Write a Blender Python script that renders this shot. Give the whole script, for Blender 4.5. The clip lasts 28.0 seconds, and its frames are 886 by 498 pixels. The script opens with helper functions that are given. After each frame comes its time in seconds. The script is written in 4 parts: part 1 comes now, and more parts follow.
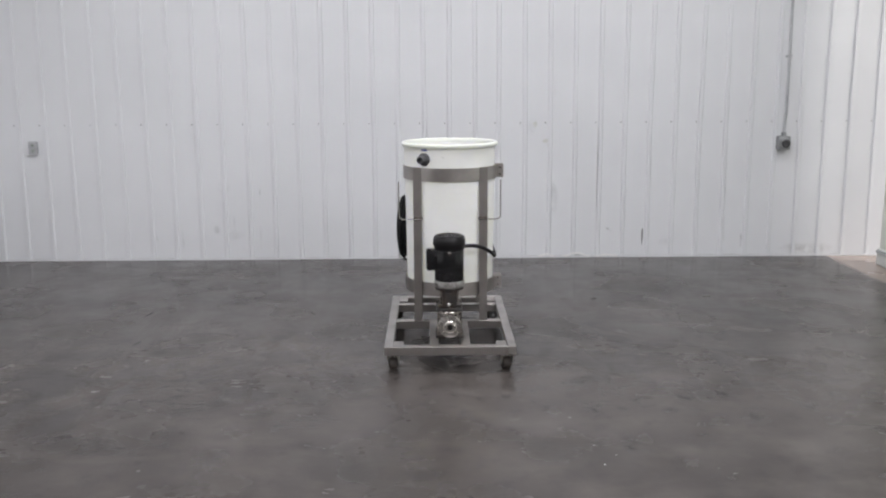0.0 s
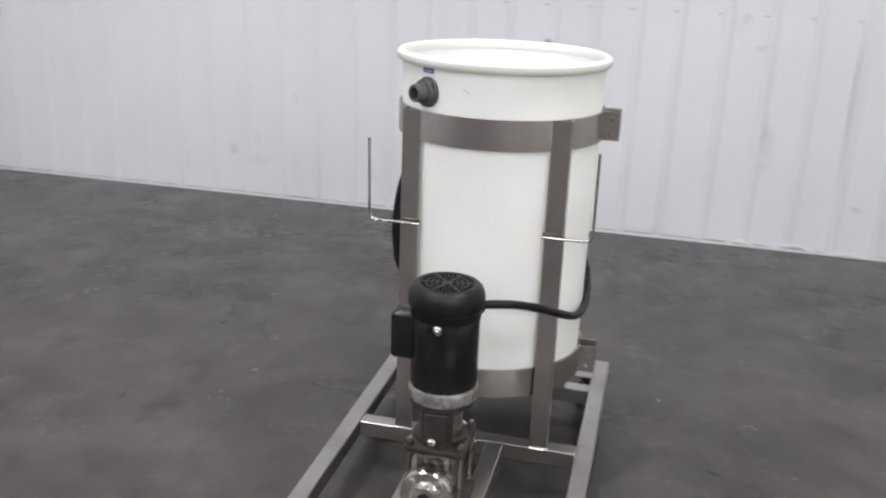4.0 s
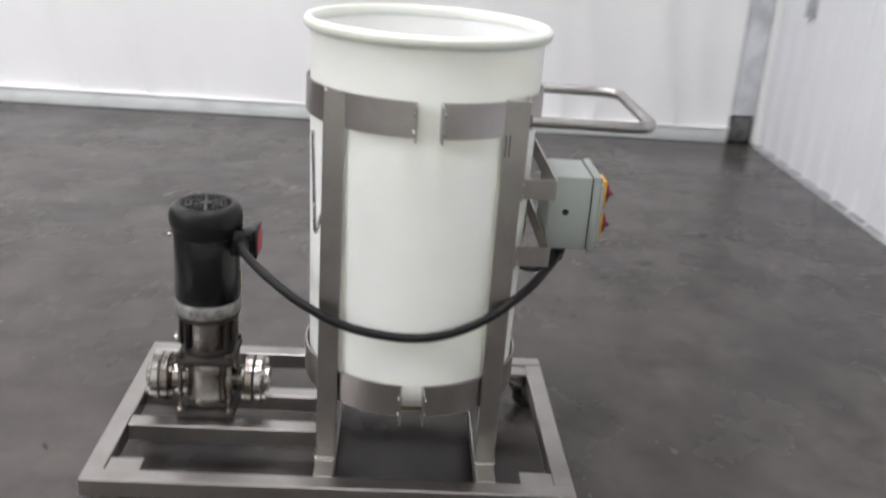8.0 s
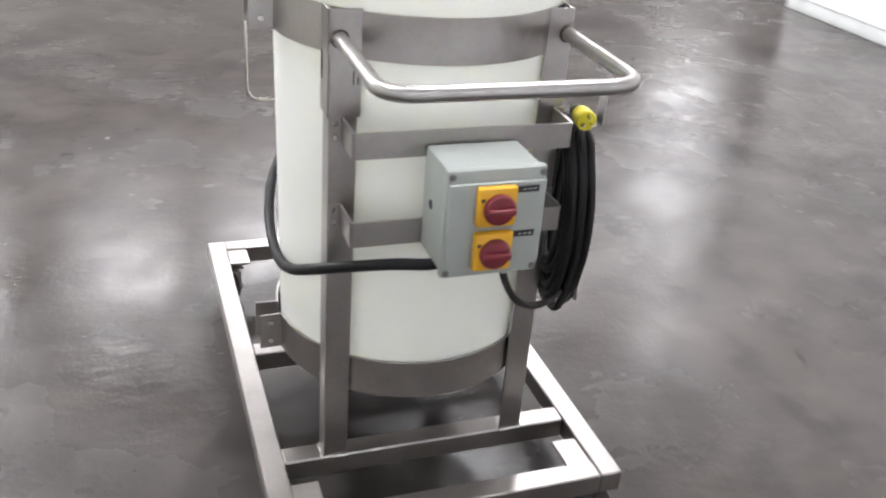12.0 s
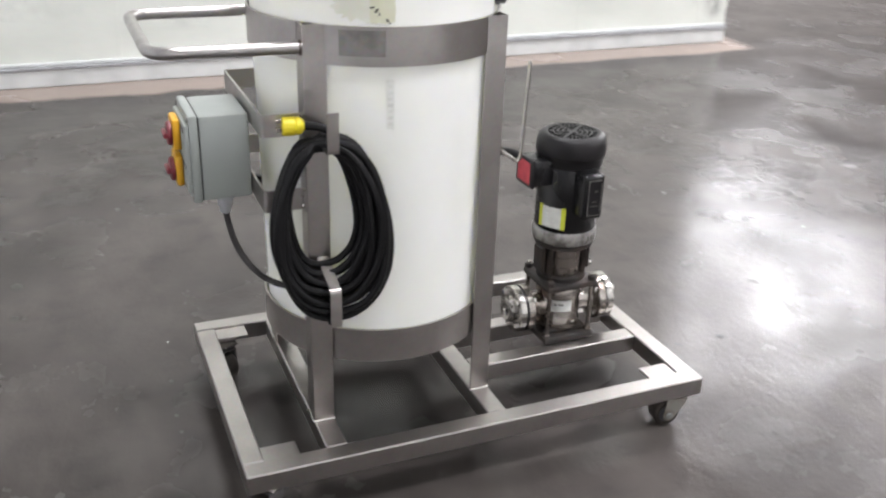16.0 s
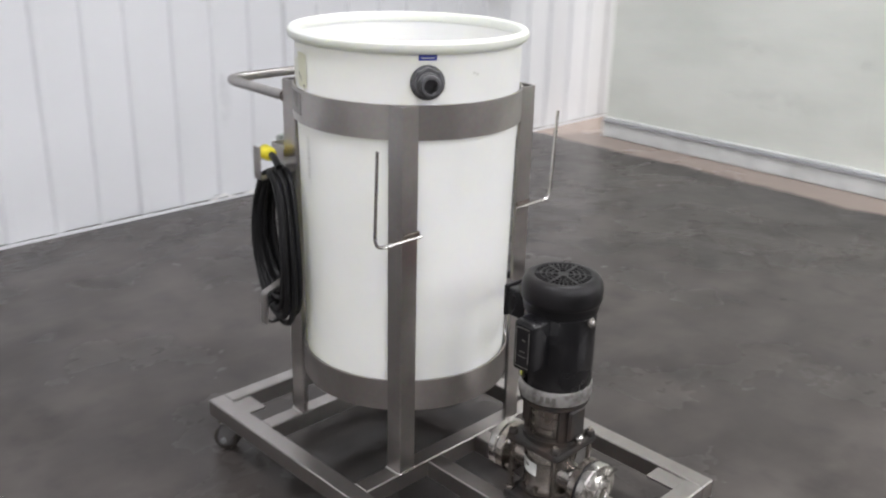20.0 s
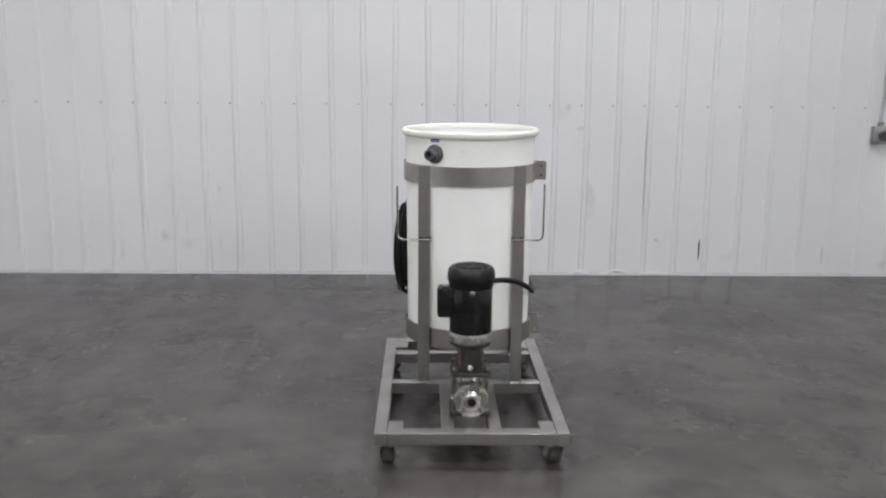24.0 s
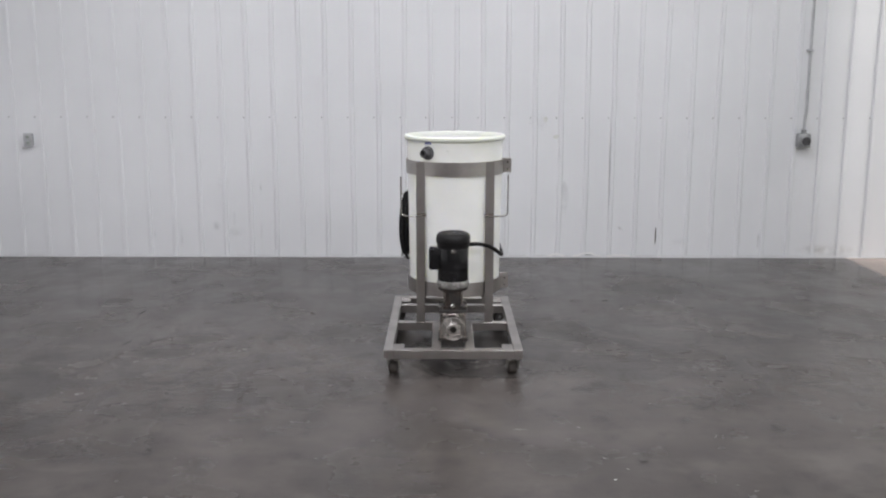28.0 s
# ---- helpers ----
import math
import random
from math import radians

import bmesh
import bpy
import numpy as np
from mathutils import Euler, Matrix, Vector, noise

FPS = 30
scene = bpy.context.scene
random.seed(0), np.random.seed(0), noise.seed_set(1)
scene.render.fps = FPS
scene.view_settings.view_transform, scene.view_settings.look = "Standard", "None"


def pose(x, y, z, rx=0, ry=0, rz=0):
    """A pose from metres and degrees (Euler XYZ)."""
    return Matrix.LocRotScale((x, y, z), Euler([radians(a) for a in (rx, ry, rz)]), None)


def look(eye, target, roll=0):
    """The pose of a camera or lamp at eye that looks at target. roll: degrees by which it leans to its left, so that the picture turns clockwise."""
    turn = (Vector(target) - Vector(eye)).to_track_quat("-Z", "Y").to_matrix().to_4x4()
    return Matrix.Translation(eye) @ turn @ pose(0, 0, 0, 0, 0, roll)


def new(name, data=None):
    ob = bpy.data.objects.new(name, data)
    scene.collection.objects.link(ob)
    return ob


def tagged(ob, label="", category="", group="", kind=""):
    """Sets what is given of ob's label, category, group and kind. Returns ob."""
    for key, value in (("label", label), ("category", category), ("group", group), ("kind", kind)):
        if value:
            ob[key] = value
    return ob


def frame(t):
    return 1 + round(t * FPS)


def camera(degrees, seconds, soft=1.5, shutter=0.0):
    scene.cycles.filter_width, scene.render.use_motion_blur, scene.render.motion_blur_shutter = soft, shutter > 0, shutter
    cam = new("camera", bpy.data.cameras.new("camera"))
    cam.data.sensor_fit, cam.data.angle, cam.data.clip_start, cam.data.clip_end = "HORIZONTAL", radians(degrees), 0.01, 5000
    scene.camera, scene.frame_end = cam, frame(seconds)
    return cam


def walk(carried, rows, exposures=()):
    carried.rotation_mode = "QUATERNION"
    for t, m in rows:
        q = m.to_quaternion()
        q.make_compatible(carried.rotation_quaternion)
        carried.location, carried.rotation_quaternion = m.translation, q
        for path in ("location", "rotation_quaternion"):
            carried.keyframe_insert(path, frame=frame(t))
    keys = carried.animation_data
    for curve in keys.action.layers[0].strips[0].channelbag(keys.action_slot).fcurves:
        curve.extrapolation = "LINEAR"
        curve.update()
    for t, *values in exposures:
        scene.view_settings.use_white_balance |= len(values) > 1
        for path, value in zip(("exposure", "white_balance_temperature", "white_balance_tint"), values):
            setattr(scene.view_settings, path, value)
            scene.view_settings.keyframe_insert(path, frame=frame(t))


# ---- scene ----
cam = camera(50.4, 28.0, 2.1, 0.8)
PATH = [
    (0, (-0.094, -5.15, 1.704), (-0.073, -3.186, 1.328), -0.3),
    (0.5, (-0.115, -4.993, 1.686), (-0.085, -3.032, 1.299), -0.2),
    (1, (-0.114, -4.637, 1.673), (-0.08, -2.678, 1.274), 0.5),
    (1.5, (-0.129, -4.155, 1.664), (-0.112, -2.196, 1.26), 0.4),
    (2, (-0.146, -3.595, 1.634), (-0.067, -1.659, 1.139), 0.3),
    (2.5, (-0.114, -3.053, 1.618), (-0.026, -1.129, 1.08), 0.4),
    (3, (-0.032, -2.54, 1.593), (0.05, -0.625, 1.021), 1.0),
    (3.5, (0.165, -2.146, 1.574), (0.047, -0.245, 0.962), 1.9),
    (5.5, (1.643, -1.183, 1.543), (0.362, 0.221, 0.921), 2.5),
    (6, (1.964, -0.872, 1.542), (0.499, 0.346, 0.932), 2.8),
    (6.5, (2.181, -0.508, 1.555), (0.557, 0.487, 0.946), 3.1),
    (7, (2.326, -0.115, 1.552), (0.583, 0.631, 0.914), 4.4),
    (7.5, (2.348, 0.317, 1.548), (0.508, 0.747, 0.893), 5.5),
    (8, (2.351, 0.73, 1.542), (0.482, 0.841, 0.839), 4.1),
    (8.5, (2.235, 1.131, 1.525), (0.423, 0.926, 0.705), 2.4),
    (9, (2.119, 1.474, 1.522), (0.395, 0.966, 0.645), 2.3),
    (9.5, (1.946, 1.764, 1.526), (0.322, 1.027, 0.62), 2.6),
    (10, (1.703, 2.044, 1.539), (0.216, 1.065, 0.628), 2.7),
    (10.5, (1.451, 2.267, 1.533), (0.157, 1.05, 0.616), 2.3),
    (11, (1.124, 2.427, 1.53), (0.081, 1.016, 0.57), 2.3),
    (11.5, (0.861, 2.58, 1.52), (0.02, 1.023, 0.59), 3.5),
    (13.5, (-0.443, 2.515, 1.502), (-0.136, 0.796, 0.528), 1.5),
    (14, (-0.833, 2.365, 1.503), (-0.142, 0.741, 0.562), 0.3),
    (14.5, (-1.159, 2.165, 1.512), (-0.128, 0.729, 0.577), 2.1),
    (15, (-1.495, 1.993, 1.515), (-0.18, 0.796, 0.599), 1.6),
    (15.5, (-1.812, 1.751, 1.501), (-0.275, 0.81, 0.633), 1.5),
    (16, (-2.096, 1.503, 1.502), (-0.422, 0.79, 0.671), 1.8),
    (16.5, (-2.258, 1.195, 1.518), (-0.476, 0.727, 0.741), 1.1),
    (17, (-2.368, 0.852, 1.553), (-0.53, 0.708, 0.777), 0.9),
    (17.5, (-2.365, 0.51, 1.551), (-0.499, 0.635, 0.842), 1.3),
    (18, (-2.308, 0.185, 1.55), (-0.478, 0.571, 0.841), 1.5),
    (18.5, (-2.211, -0.129, 1.552), (-0.448, 0.506, 0.853), 1.6),
    (19, (-2.038, -0.447, 1.55), (-0.38, 0.419, 0.843), 2.0),
    (19.5, (-1.86, -0.733, 1.573), (-0.331, 0.348, 0.87), 1.9),
    (20, (-1.609, -0.99, 1.556), (-0.292, 0.344, 0.858), 1.4),
    (20.5, (-1.355, -1.257, 1.552), (-0.289, 0.277, 0.839), 0.7),
    (22.5, (-0.299, -2.123, 1.558), (-0.163, -0.22, 0.958), 0.7),
    (23, (-0.263, -2.498, 1.57), (-0.17, -0.581, 1.009), 0.2),
    (23.5, (-0.224, -2.926, 1.572), (-0.131, -0.981, 1.118), 1.3),
    (24, (-0.186, -3.392, 1.574), (-0.147, -1.434, 1.169), 0.5),
    (24.5, (-0.153, -3.817, 1.601), (-0.111, -1.86, 1.19), 0.7),
    (25, (-0.102, -4.206, 1.601), (-0.088, -2.243, 1.22), 0.6),
    (25.5, (-0.087, -4.542, 1.614), (-0.037, -2.579, 1.237), 0.3),
    (26, (-0.064, -4.743, 1.635), (-0.059, -2.782, 1.243), 0.1),
    (26.5, (-0.046, -4.849, 1.652), (-0.06, -2.883, 1.284), 0.4),
    (27, (-0.048, -4.879, 1.652), (-0.064, -2.911, 1.297), 0.7),
    (27.5, (-0.049, -4.884, 1.651), (-0.058, -2.92, 1.276), 0.1),
    (28, (-0.054, -4.882, 1.645), (-0.055, -2.918, 1.268), 0.1),
]
walk(cam, [(t, look(eye, target, roll)) for t, eye, target, roll in PATH],
     [(0, -0.86), (2, -0.78), (3.2, -0.62), (5.5, -0.61), (7, -0.76), (8, -0.55), (9.5, 0.04), (11, 0.06), (14, -0.17), (16, -0.20), (17, -0.04), (18, -0.27), (19, -0.4), (20.5, -0.60), (23, -0.62), (24, -0.86), (28, -0.87)])

# ---------------------------------------------------------------- light
world = bpy.data.worlds.new("world")
scene.world = world
world.use_nodes = True
world.node_tree.nodes["Background"].inputs[0].default_value = (0.9, 0.95, 1.0, 1)
world.node_tree.nodes["Background"].inputs[1].default_value = 0.05


def ceiling_lamp(x, y, sx, sy, watts, colour=(0.99, 0.98, 1.02)):
    data = bpy.data.lights.new("ceiling_lamp", "AREA")
    data.shape, data.size, data.size_y = "RECTANGLE", sx, sy
    data.energy, data.color = watts, colour
    ob = new("ceiling_lamp", data)
    ob.location = (x, y, ROOM_H - 0.3)


ROOM_H = 5.2
for lx, ly in ((-1.6, 0.4), (1.5, 0.4), (-2.0, -3.2), (1.9, -3.2)):
    ceiling_lamp(lx, ly, 0.6, 1.3, 160)
ceiling_lamp(6.7, 1.3, 0.6, 1.3, 560, (1.0, 0.965, 0.93))
for lx, ly, watts in ((-10.2, -8.9, 210), (-7.4, -9.0, 130), (-5.1, -8.8, 150), (-1.2, -8.7, 190), (0.7, -8.6, 145), (3.0, -8.7, 225), (5.0, -9.2, 350), (7.1, -8.3, 500), (9.9, -9.0, 330),
                      (-10.4, -13.4, 180), (-5.2, -13.1, 230), (4.4, -12.8, 330), (8.6, -13.4, 360)):
    ceiling_lamp(lx, ly, 1.2, 1.8, watts)
for lx, ly, watts in ((6.4, -5.4, 170), (-2.9, -5.5, 45), (-5.4, -5.4, 55)):
    ceiling_lamp(lx, ly, 0.8, 1.4, watts)


# ---------------------------------------------------------------- materials
def material(name, colour, rough=0.5, metal=0.0, vary=0.12, scale=6.0, grain=60.0, bump=0.05, tint=None, stretch=(1, 1, 1),
             rough_vary=0.1, coat=0.0, subsurface=0.0, gloss=0.5):
    """Principled surface with variation at two scales, a second tint in patches, uneven gloss and fine relief."""
    m = bpy.data.materials.new(name)
    m.use_nodes = True
    n, l = m.node_tree.nodes, m.node_tree.links
    bsdf = n["Principled BSDF"]
    co = n.new("ShaderNodeTexCoord")
    mp = n.new("ShaderNodeMapping")
    mp.inputs["Scale"].default_value = stretch
    l.new(co.outputs["Object"], mp.inputs["Vector"])
    big, fine = n.new("ShaderNodeTexNoise"), n.new("ShaderNodeTexNoise")
    big.inputs["Scale"].default_value, big.inputs["Detail"].default_value = scale, 6
    fine.inputs["Scale"].default_value, fine.inputs["Detail"].default_value = grain, 4
    for t in (big, fine):
        l.new(mp.outputs[0], t.inputs["Vector"])
    other = tint or tuple(c * (1 - vary * 2.2) for c in colour)
    ramp = n.new("ShaderNodeMapRange")
    ramp.inputs["From Min"].default_value, ramp.inputs["From Max"].default_value = 0.42, 0.68
    l.new(big.outputs["Fac"], ramp.inputs["Value"])
    mix = n.new("ShaderNodeMix")
    mix.data_type = "RGBA"
    mix.inputs[6].default_value, mix.inputs[7].default_value = (*colour, 1), (*other, 1)
    l.new(ramp.outputs[0], mix.inputs[0])
    mul = n.new("ShaderNodeMix")
    mul.data_type, mul.blend_type = "RGBA", "MULTIPLY"
    mul.inputs[0].default_value = vary
    l.new(mix.outputs[2], mul.inputs[6])
    l.new(fine.outputs["Color"], mul.inputs[7])
    l.new(mul.outputs[2], bsdf.inputs["Base Color"])
    rr = n.new("ShaderNodeMapRange")
    rr.inputs["From Min"].default_value, rr.inputs["From Max"].default_value = 0.3, 0.7
    rr.inputs["To Min"].default_value, rr.inputs["To Max"].default_value = max(0.02, rough - rough_vary), min(1, rough + rough_vary)
    l.new(big.outputs["Fac"], rr.inputs["Value"])
    l.new(rr.outputs[0], bsdf.inputs["Roughness"])
    bsdf.inputs["Metallic"].default_value = metal
    bsdf.inputs["Coat Weight"].default_value = coat
    bsdf.inputs["Specular IOR Level"].default_value = gloss
    if subsurface:
        bsdf.inputs["Subsurface Weight"].default_value = subsurface
        bsdf.inputs["Subsurface Radius"].default_value = (0.022, 0.022, 0.018)
        bsdf.inputs["Subsurface Scale"].default_value = 1.0
    if bump:
        b = n.new("ShaderNodeBump")
        b.inputs["Strength"].default_value, b.inputs["Distance"].default_value = bump, 0.004
        l.new(fine.outputs["Fac"], b.inputs["Height"])
        l.new(b.outputs[0], bsdf.inputs["Normal"])
    return m


STEEL = material("brushed_stainless", (0.49, 0.467, 0.446), 0.34, 1.0, 0.20, 6, 90, 0.03, (0.40, 0.375, 0.357), (1, 1, 1), 0.06)
WELD = material("weld_stained_steel", (0.20, 0.165, 0.145), 0.5, 0.7, 0.3, 30, 200, 0.1)
PLATED = material("polished_steel", (0.62, 0.60, 0.57), 0.21, 1.0, 0.1, 12, 120, 0.03)
SATIN = material("satin_tube", (0.47, 0.455, 0.44), 0.37, 1.0, 0.15, 14, 110, 0.03, (0.38, 0.365, 0.35), rough_vary=0.05)
CAST = material("cast_stainless", (0.46, 0.43, 0.40), 0.24, 1.0, 0.25, 14, 150, 0.12, (0.24, 0.20, 0.17), rough_vary=0.06)
IRON = material("rusty_painted_iron", (0.026, 0.024, 0.023), 0.5, 0.2, 0.3, 16, 90, 0.25, (0.060, 0.043, 0.034))
BLACK = material("black_enamel", (0.006, 0.006, 0.007), 0.22, 0.0, 0.2, 10, 120, 0.03, (0.010, 0.010, 0.011), gloss=0.42)
BLACK_WORN = material("dusty_black_plastic", (0.007, 0.0068, 0.0075), 0.38, 0.0, 0.25, 9, 120, 0.08, (0.015, 0.0135, 0.0145), gloss=0.28)
RUBBER = material("black_rubber_cable", (0.006, 0.006, 0.0065), 0.5, 0.0, 0.2, 18, 160, 0.06, (0.010, 0.010, 0.011), gloss=0.26)
CORD_GREY = material("dusty_grey_cord", (0.034, 0.031, 0.030), 0.55, 0.0, 0.2, 18, 160, 0.05, gloss=0.3)
FORK_ZINC = material("dull_cream_zinc", (0.40, 0.39, 0.35), 0.5, 0.35, 0.2, 30, 150, 0.05, (0.27, 0.24, 0.20))
FLOOR_SCRATCH = material("dark_floor_scratch", (0.018, 0.016, 0.015), 0.75, 0.0, 0.2, 30, 150, 0.05)
TYRE = material("dark_caster_rubber", (0.045, 0.036, 0.030), 0.7, 0.0, 0.25, 30, 200, 0.15)
ALU = material("worn_aluminium", (0.50, 0.49, 0.47), 0.45, 0.75, 0.3, 40, 160, 0.1, (0.22, 0.21, 0.20))
POLY = material("white_polyethylene", (0.84, 0.848, 0.82), 0.42, 0.0, 0.04, 3.2, 60, 0.03, (0.80, 0.81, 0.775), subsurface=0.7)
# same polyethylene; the dim light through the rim is put into its colour
POLY_RIM = material("translucence_toned_rim", (0.72, 0.745, 0.69), 0.48, 0.0, 0.08, 9, 60, 0.03, (0.73, 0.75, 0.70), subsurface=0.7)
PVC = material("grey_pvc", (0.10, 0.10, 0.105), 0.45, 0.0, 0.2, 20, 120, 0.05)
HOLE = material("dark_bore", (0.012, 0.012, 0.012), 0.8, 0, 0.1, 20, 100, 0)
BOX_GREY = material("grey_polyester_enclosure", (0.355, 0.385, 0.36), 0.5, 0.0, 0.06, 7, 140, 0.05, (0.32, 0.345, 0.325))
YELLOW = material("yellow_switch_plastic", (0.80, 0.42, 0.02), 0.4, 0.0, 0.08, 10, 100, 0.02)
PLUG_YELLOW = material("bright_yellow_plug", (0.78, 0.66, 0.03), 0.42, 0.0, 0.1, 20, 100, 0.03)
RED = material("dark_red_knob", (0.20, 0.018, 0.03), 0.38, 0.0, 0.15, 12, 100, 0.02)
LABEL_RED = material("red_cover_label", (0.52, 0.06, 0.08), 0.5, 0.0, 0.15, 25, 100, 0.02)
LABEL_WHITE = material("white_label", (0.70, 0.71, 0.68), 0.5, 0.0, 0.1, 25, 100, 0.02)
LABEL_YELLOW = material("yellow_label", (0.62, 0.66, 0.05), 0.5, 0.0, 0.1, 25, 100, 0.02)
LABEL_BLACK = material("black_label", (0.02, 0.02, 0.022), 0.45, 0.0, 0.1, 25, 100, 0.02)
BLUE = material("blue_tag", (0.03, 0.05, 0.32), 0.45, 0.0, 0.15, 25, 100, 0.02)
RESIDUE = material("yellowed_adhesive", (0.755, 0.76, 0.645), 0.5, 0.0, 0.1, 22, 90, 0.06, (0.80, 0.805, 0.73))
RESIDUE_DEEP = material("deeper_yellow_adhesive", (0.70, 0.705, 0.53), 0.5, 0.0, 0.1, 22, 90, 0.06, (0.74, 0.745, 0.60))
SMUDGE = material("black_smudge", (0.10, 0.10, 0.085), 0.7, 0.0, 0.3, 60, 200, 0.1)
GREY_TAPE = material("dark_adhesive_tape", (0.20, 0.19, 0.175), 0.5, 0.2, 0.15, 20, 90, 0.05)
DULL_TAPE = material("dull_silver_tape", (0.33, 0.315, 0.295), 0.5, 0.55, 0.35, 26, 90, 0.05, (0.24, 0.225, 0.21))
STRIP = material("pale_print_strip", (0.80, 0.81, 0.775), 0.5, 0.0, 0.1, 40, 150, 0.0, (0.73, 0.74, 0.70))
FAINT_INK = material("faint_grey_ink", (0.745, 0.755, 0.715), 0.5, 0.0, 0.1, 40, 150, 0.0)
CONDUIT_GREY = material("dull_grey_steel", (0.50, 0.51, 0.53), 0.5, 0.15, 0.12, 12, 120, 0.04)
SCREW = material("grey_screw_head", (0.42, 0.42, 0.43), 0.5, 0.2, 0.1, 30, 120, 0.0)
GALV = material("galvanised_steel", (0.42, 0.43, 0.44), 0.45, 0.8, 0.15, 20, 120, 0.04)
WALL_RIB = material("white_painted_steel_wall", (0.74, 0.75, 0.77), 0.38, 0.0, 0.05, 1.1, 40, 0.02, (0.70, 0.71, 0.73))
WALL_WEST = material("white_smooth_liner", (0.86, 0.855, 0.85), 0.42, 0.0, 0.04, 0.9, 40, 0.02, (0.82, 0.815, 0.81))
WALL_EAST = material("offwhite_stained_liner", (0.80, 0.82, 0.76), 0.42, 0.0, 0.06, 1.6, 30, 0.03, (0.70, 0.725, 0.665), (1, 0.7, 1.6))
CURB = material("painted_curb", (0.70, 0.72, 0.71), 0.45, 0.0, 0.1, 5, 50, 0.05, (0.58, 0.60, 0.59))
PLAIN = material("plain_painted_wall", (0.42, 0.41, 0.39), 0.7, 0.0, 0.08, 1.0, 30, 0.03)
CEIL = material("ceiling_liner", (0.34, 0.34, 0.335), 0.7, 0.0, 0.05, 1.0, 30, 0.02)
GAP_GREY = material("gap_shade_grey", (0.74, 0.76, 0.79), 0.55, 0.0, 0.15, 5, 60, 0.05)
DARK_FOOT_AND_FORK = material("dark_gap_foot_and_fork", (0.14, 0.135, 0.135), 0.7, 0.0, 0.2, 12, 80, 0.1)


def soft_mark(name, colour, strength, rough=0.6, breaks=(0.35, 0.65)):
    """A faint stain, scuff or patch that thins out to its edges and is broken up by grain."""
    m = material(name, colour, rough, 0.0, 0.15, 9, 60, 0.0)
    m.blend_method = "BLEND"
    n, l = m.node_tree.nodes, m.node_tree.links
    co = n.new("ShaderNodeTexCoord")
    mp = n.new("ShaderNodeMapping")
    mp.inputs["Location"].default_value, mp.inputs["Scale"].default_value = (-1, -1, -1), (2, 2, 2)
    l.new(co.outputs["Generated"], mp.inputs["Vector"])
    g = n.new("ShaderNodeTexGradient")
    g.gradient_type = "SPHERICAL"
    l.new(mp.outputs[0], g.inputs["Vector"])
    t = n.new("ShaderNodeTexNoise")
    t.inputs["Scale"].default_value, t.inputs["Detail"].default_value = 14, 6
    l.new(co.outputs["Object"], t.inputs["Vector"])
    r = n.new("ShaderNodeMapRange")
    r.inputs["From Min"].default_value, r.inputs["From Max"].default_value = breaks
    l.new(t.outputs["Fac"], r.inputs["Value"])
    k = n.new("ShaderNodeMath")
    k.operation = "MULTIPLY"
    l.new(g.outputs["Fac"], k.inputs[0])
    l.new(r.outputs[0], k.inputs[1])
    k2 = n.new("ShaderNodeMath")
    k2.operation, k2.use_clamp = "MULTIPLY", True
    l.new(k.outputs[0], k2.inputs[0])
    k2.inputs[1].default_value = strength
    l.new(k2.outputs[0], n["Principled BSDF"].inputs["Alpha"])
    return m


GREY_STAIN = soft_mark("grey_wall_smudge", (0.30, 0.30, 0.31), 0.13)
MID_SCUFF = soft_mark("grey_wall_scuff", (0.16, 0.16, 0.165), 0.24)
DARK_SCUFF_AND_GAP = soft_mark("dark_scuff_and_gap_shade", (0.08, 0.08, 0.085), 0.75)
TAN_STAIN = soft_mark("tan_wall_stain", (0.45, 0.36, 0.24), 0.4)
DARK_PATCH = soft_mark("dark_floor_patch", (0.020, 0.018, 0.018), 0.5, 0.26, (-0.2, 0.65))
PALE_SCUFF = soft_mark("pale_floor_scuff", (0.30, 0.28, 0.25), 0.6)


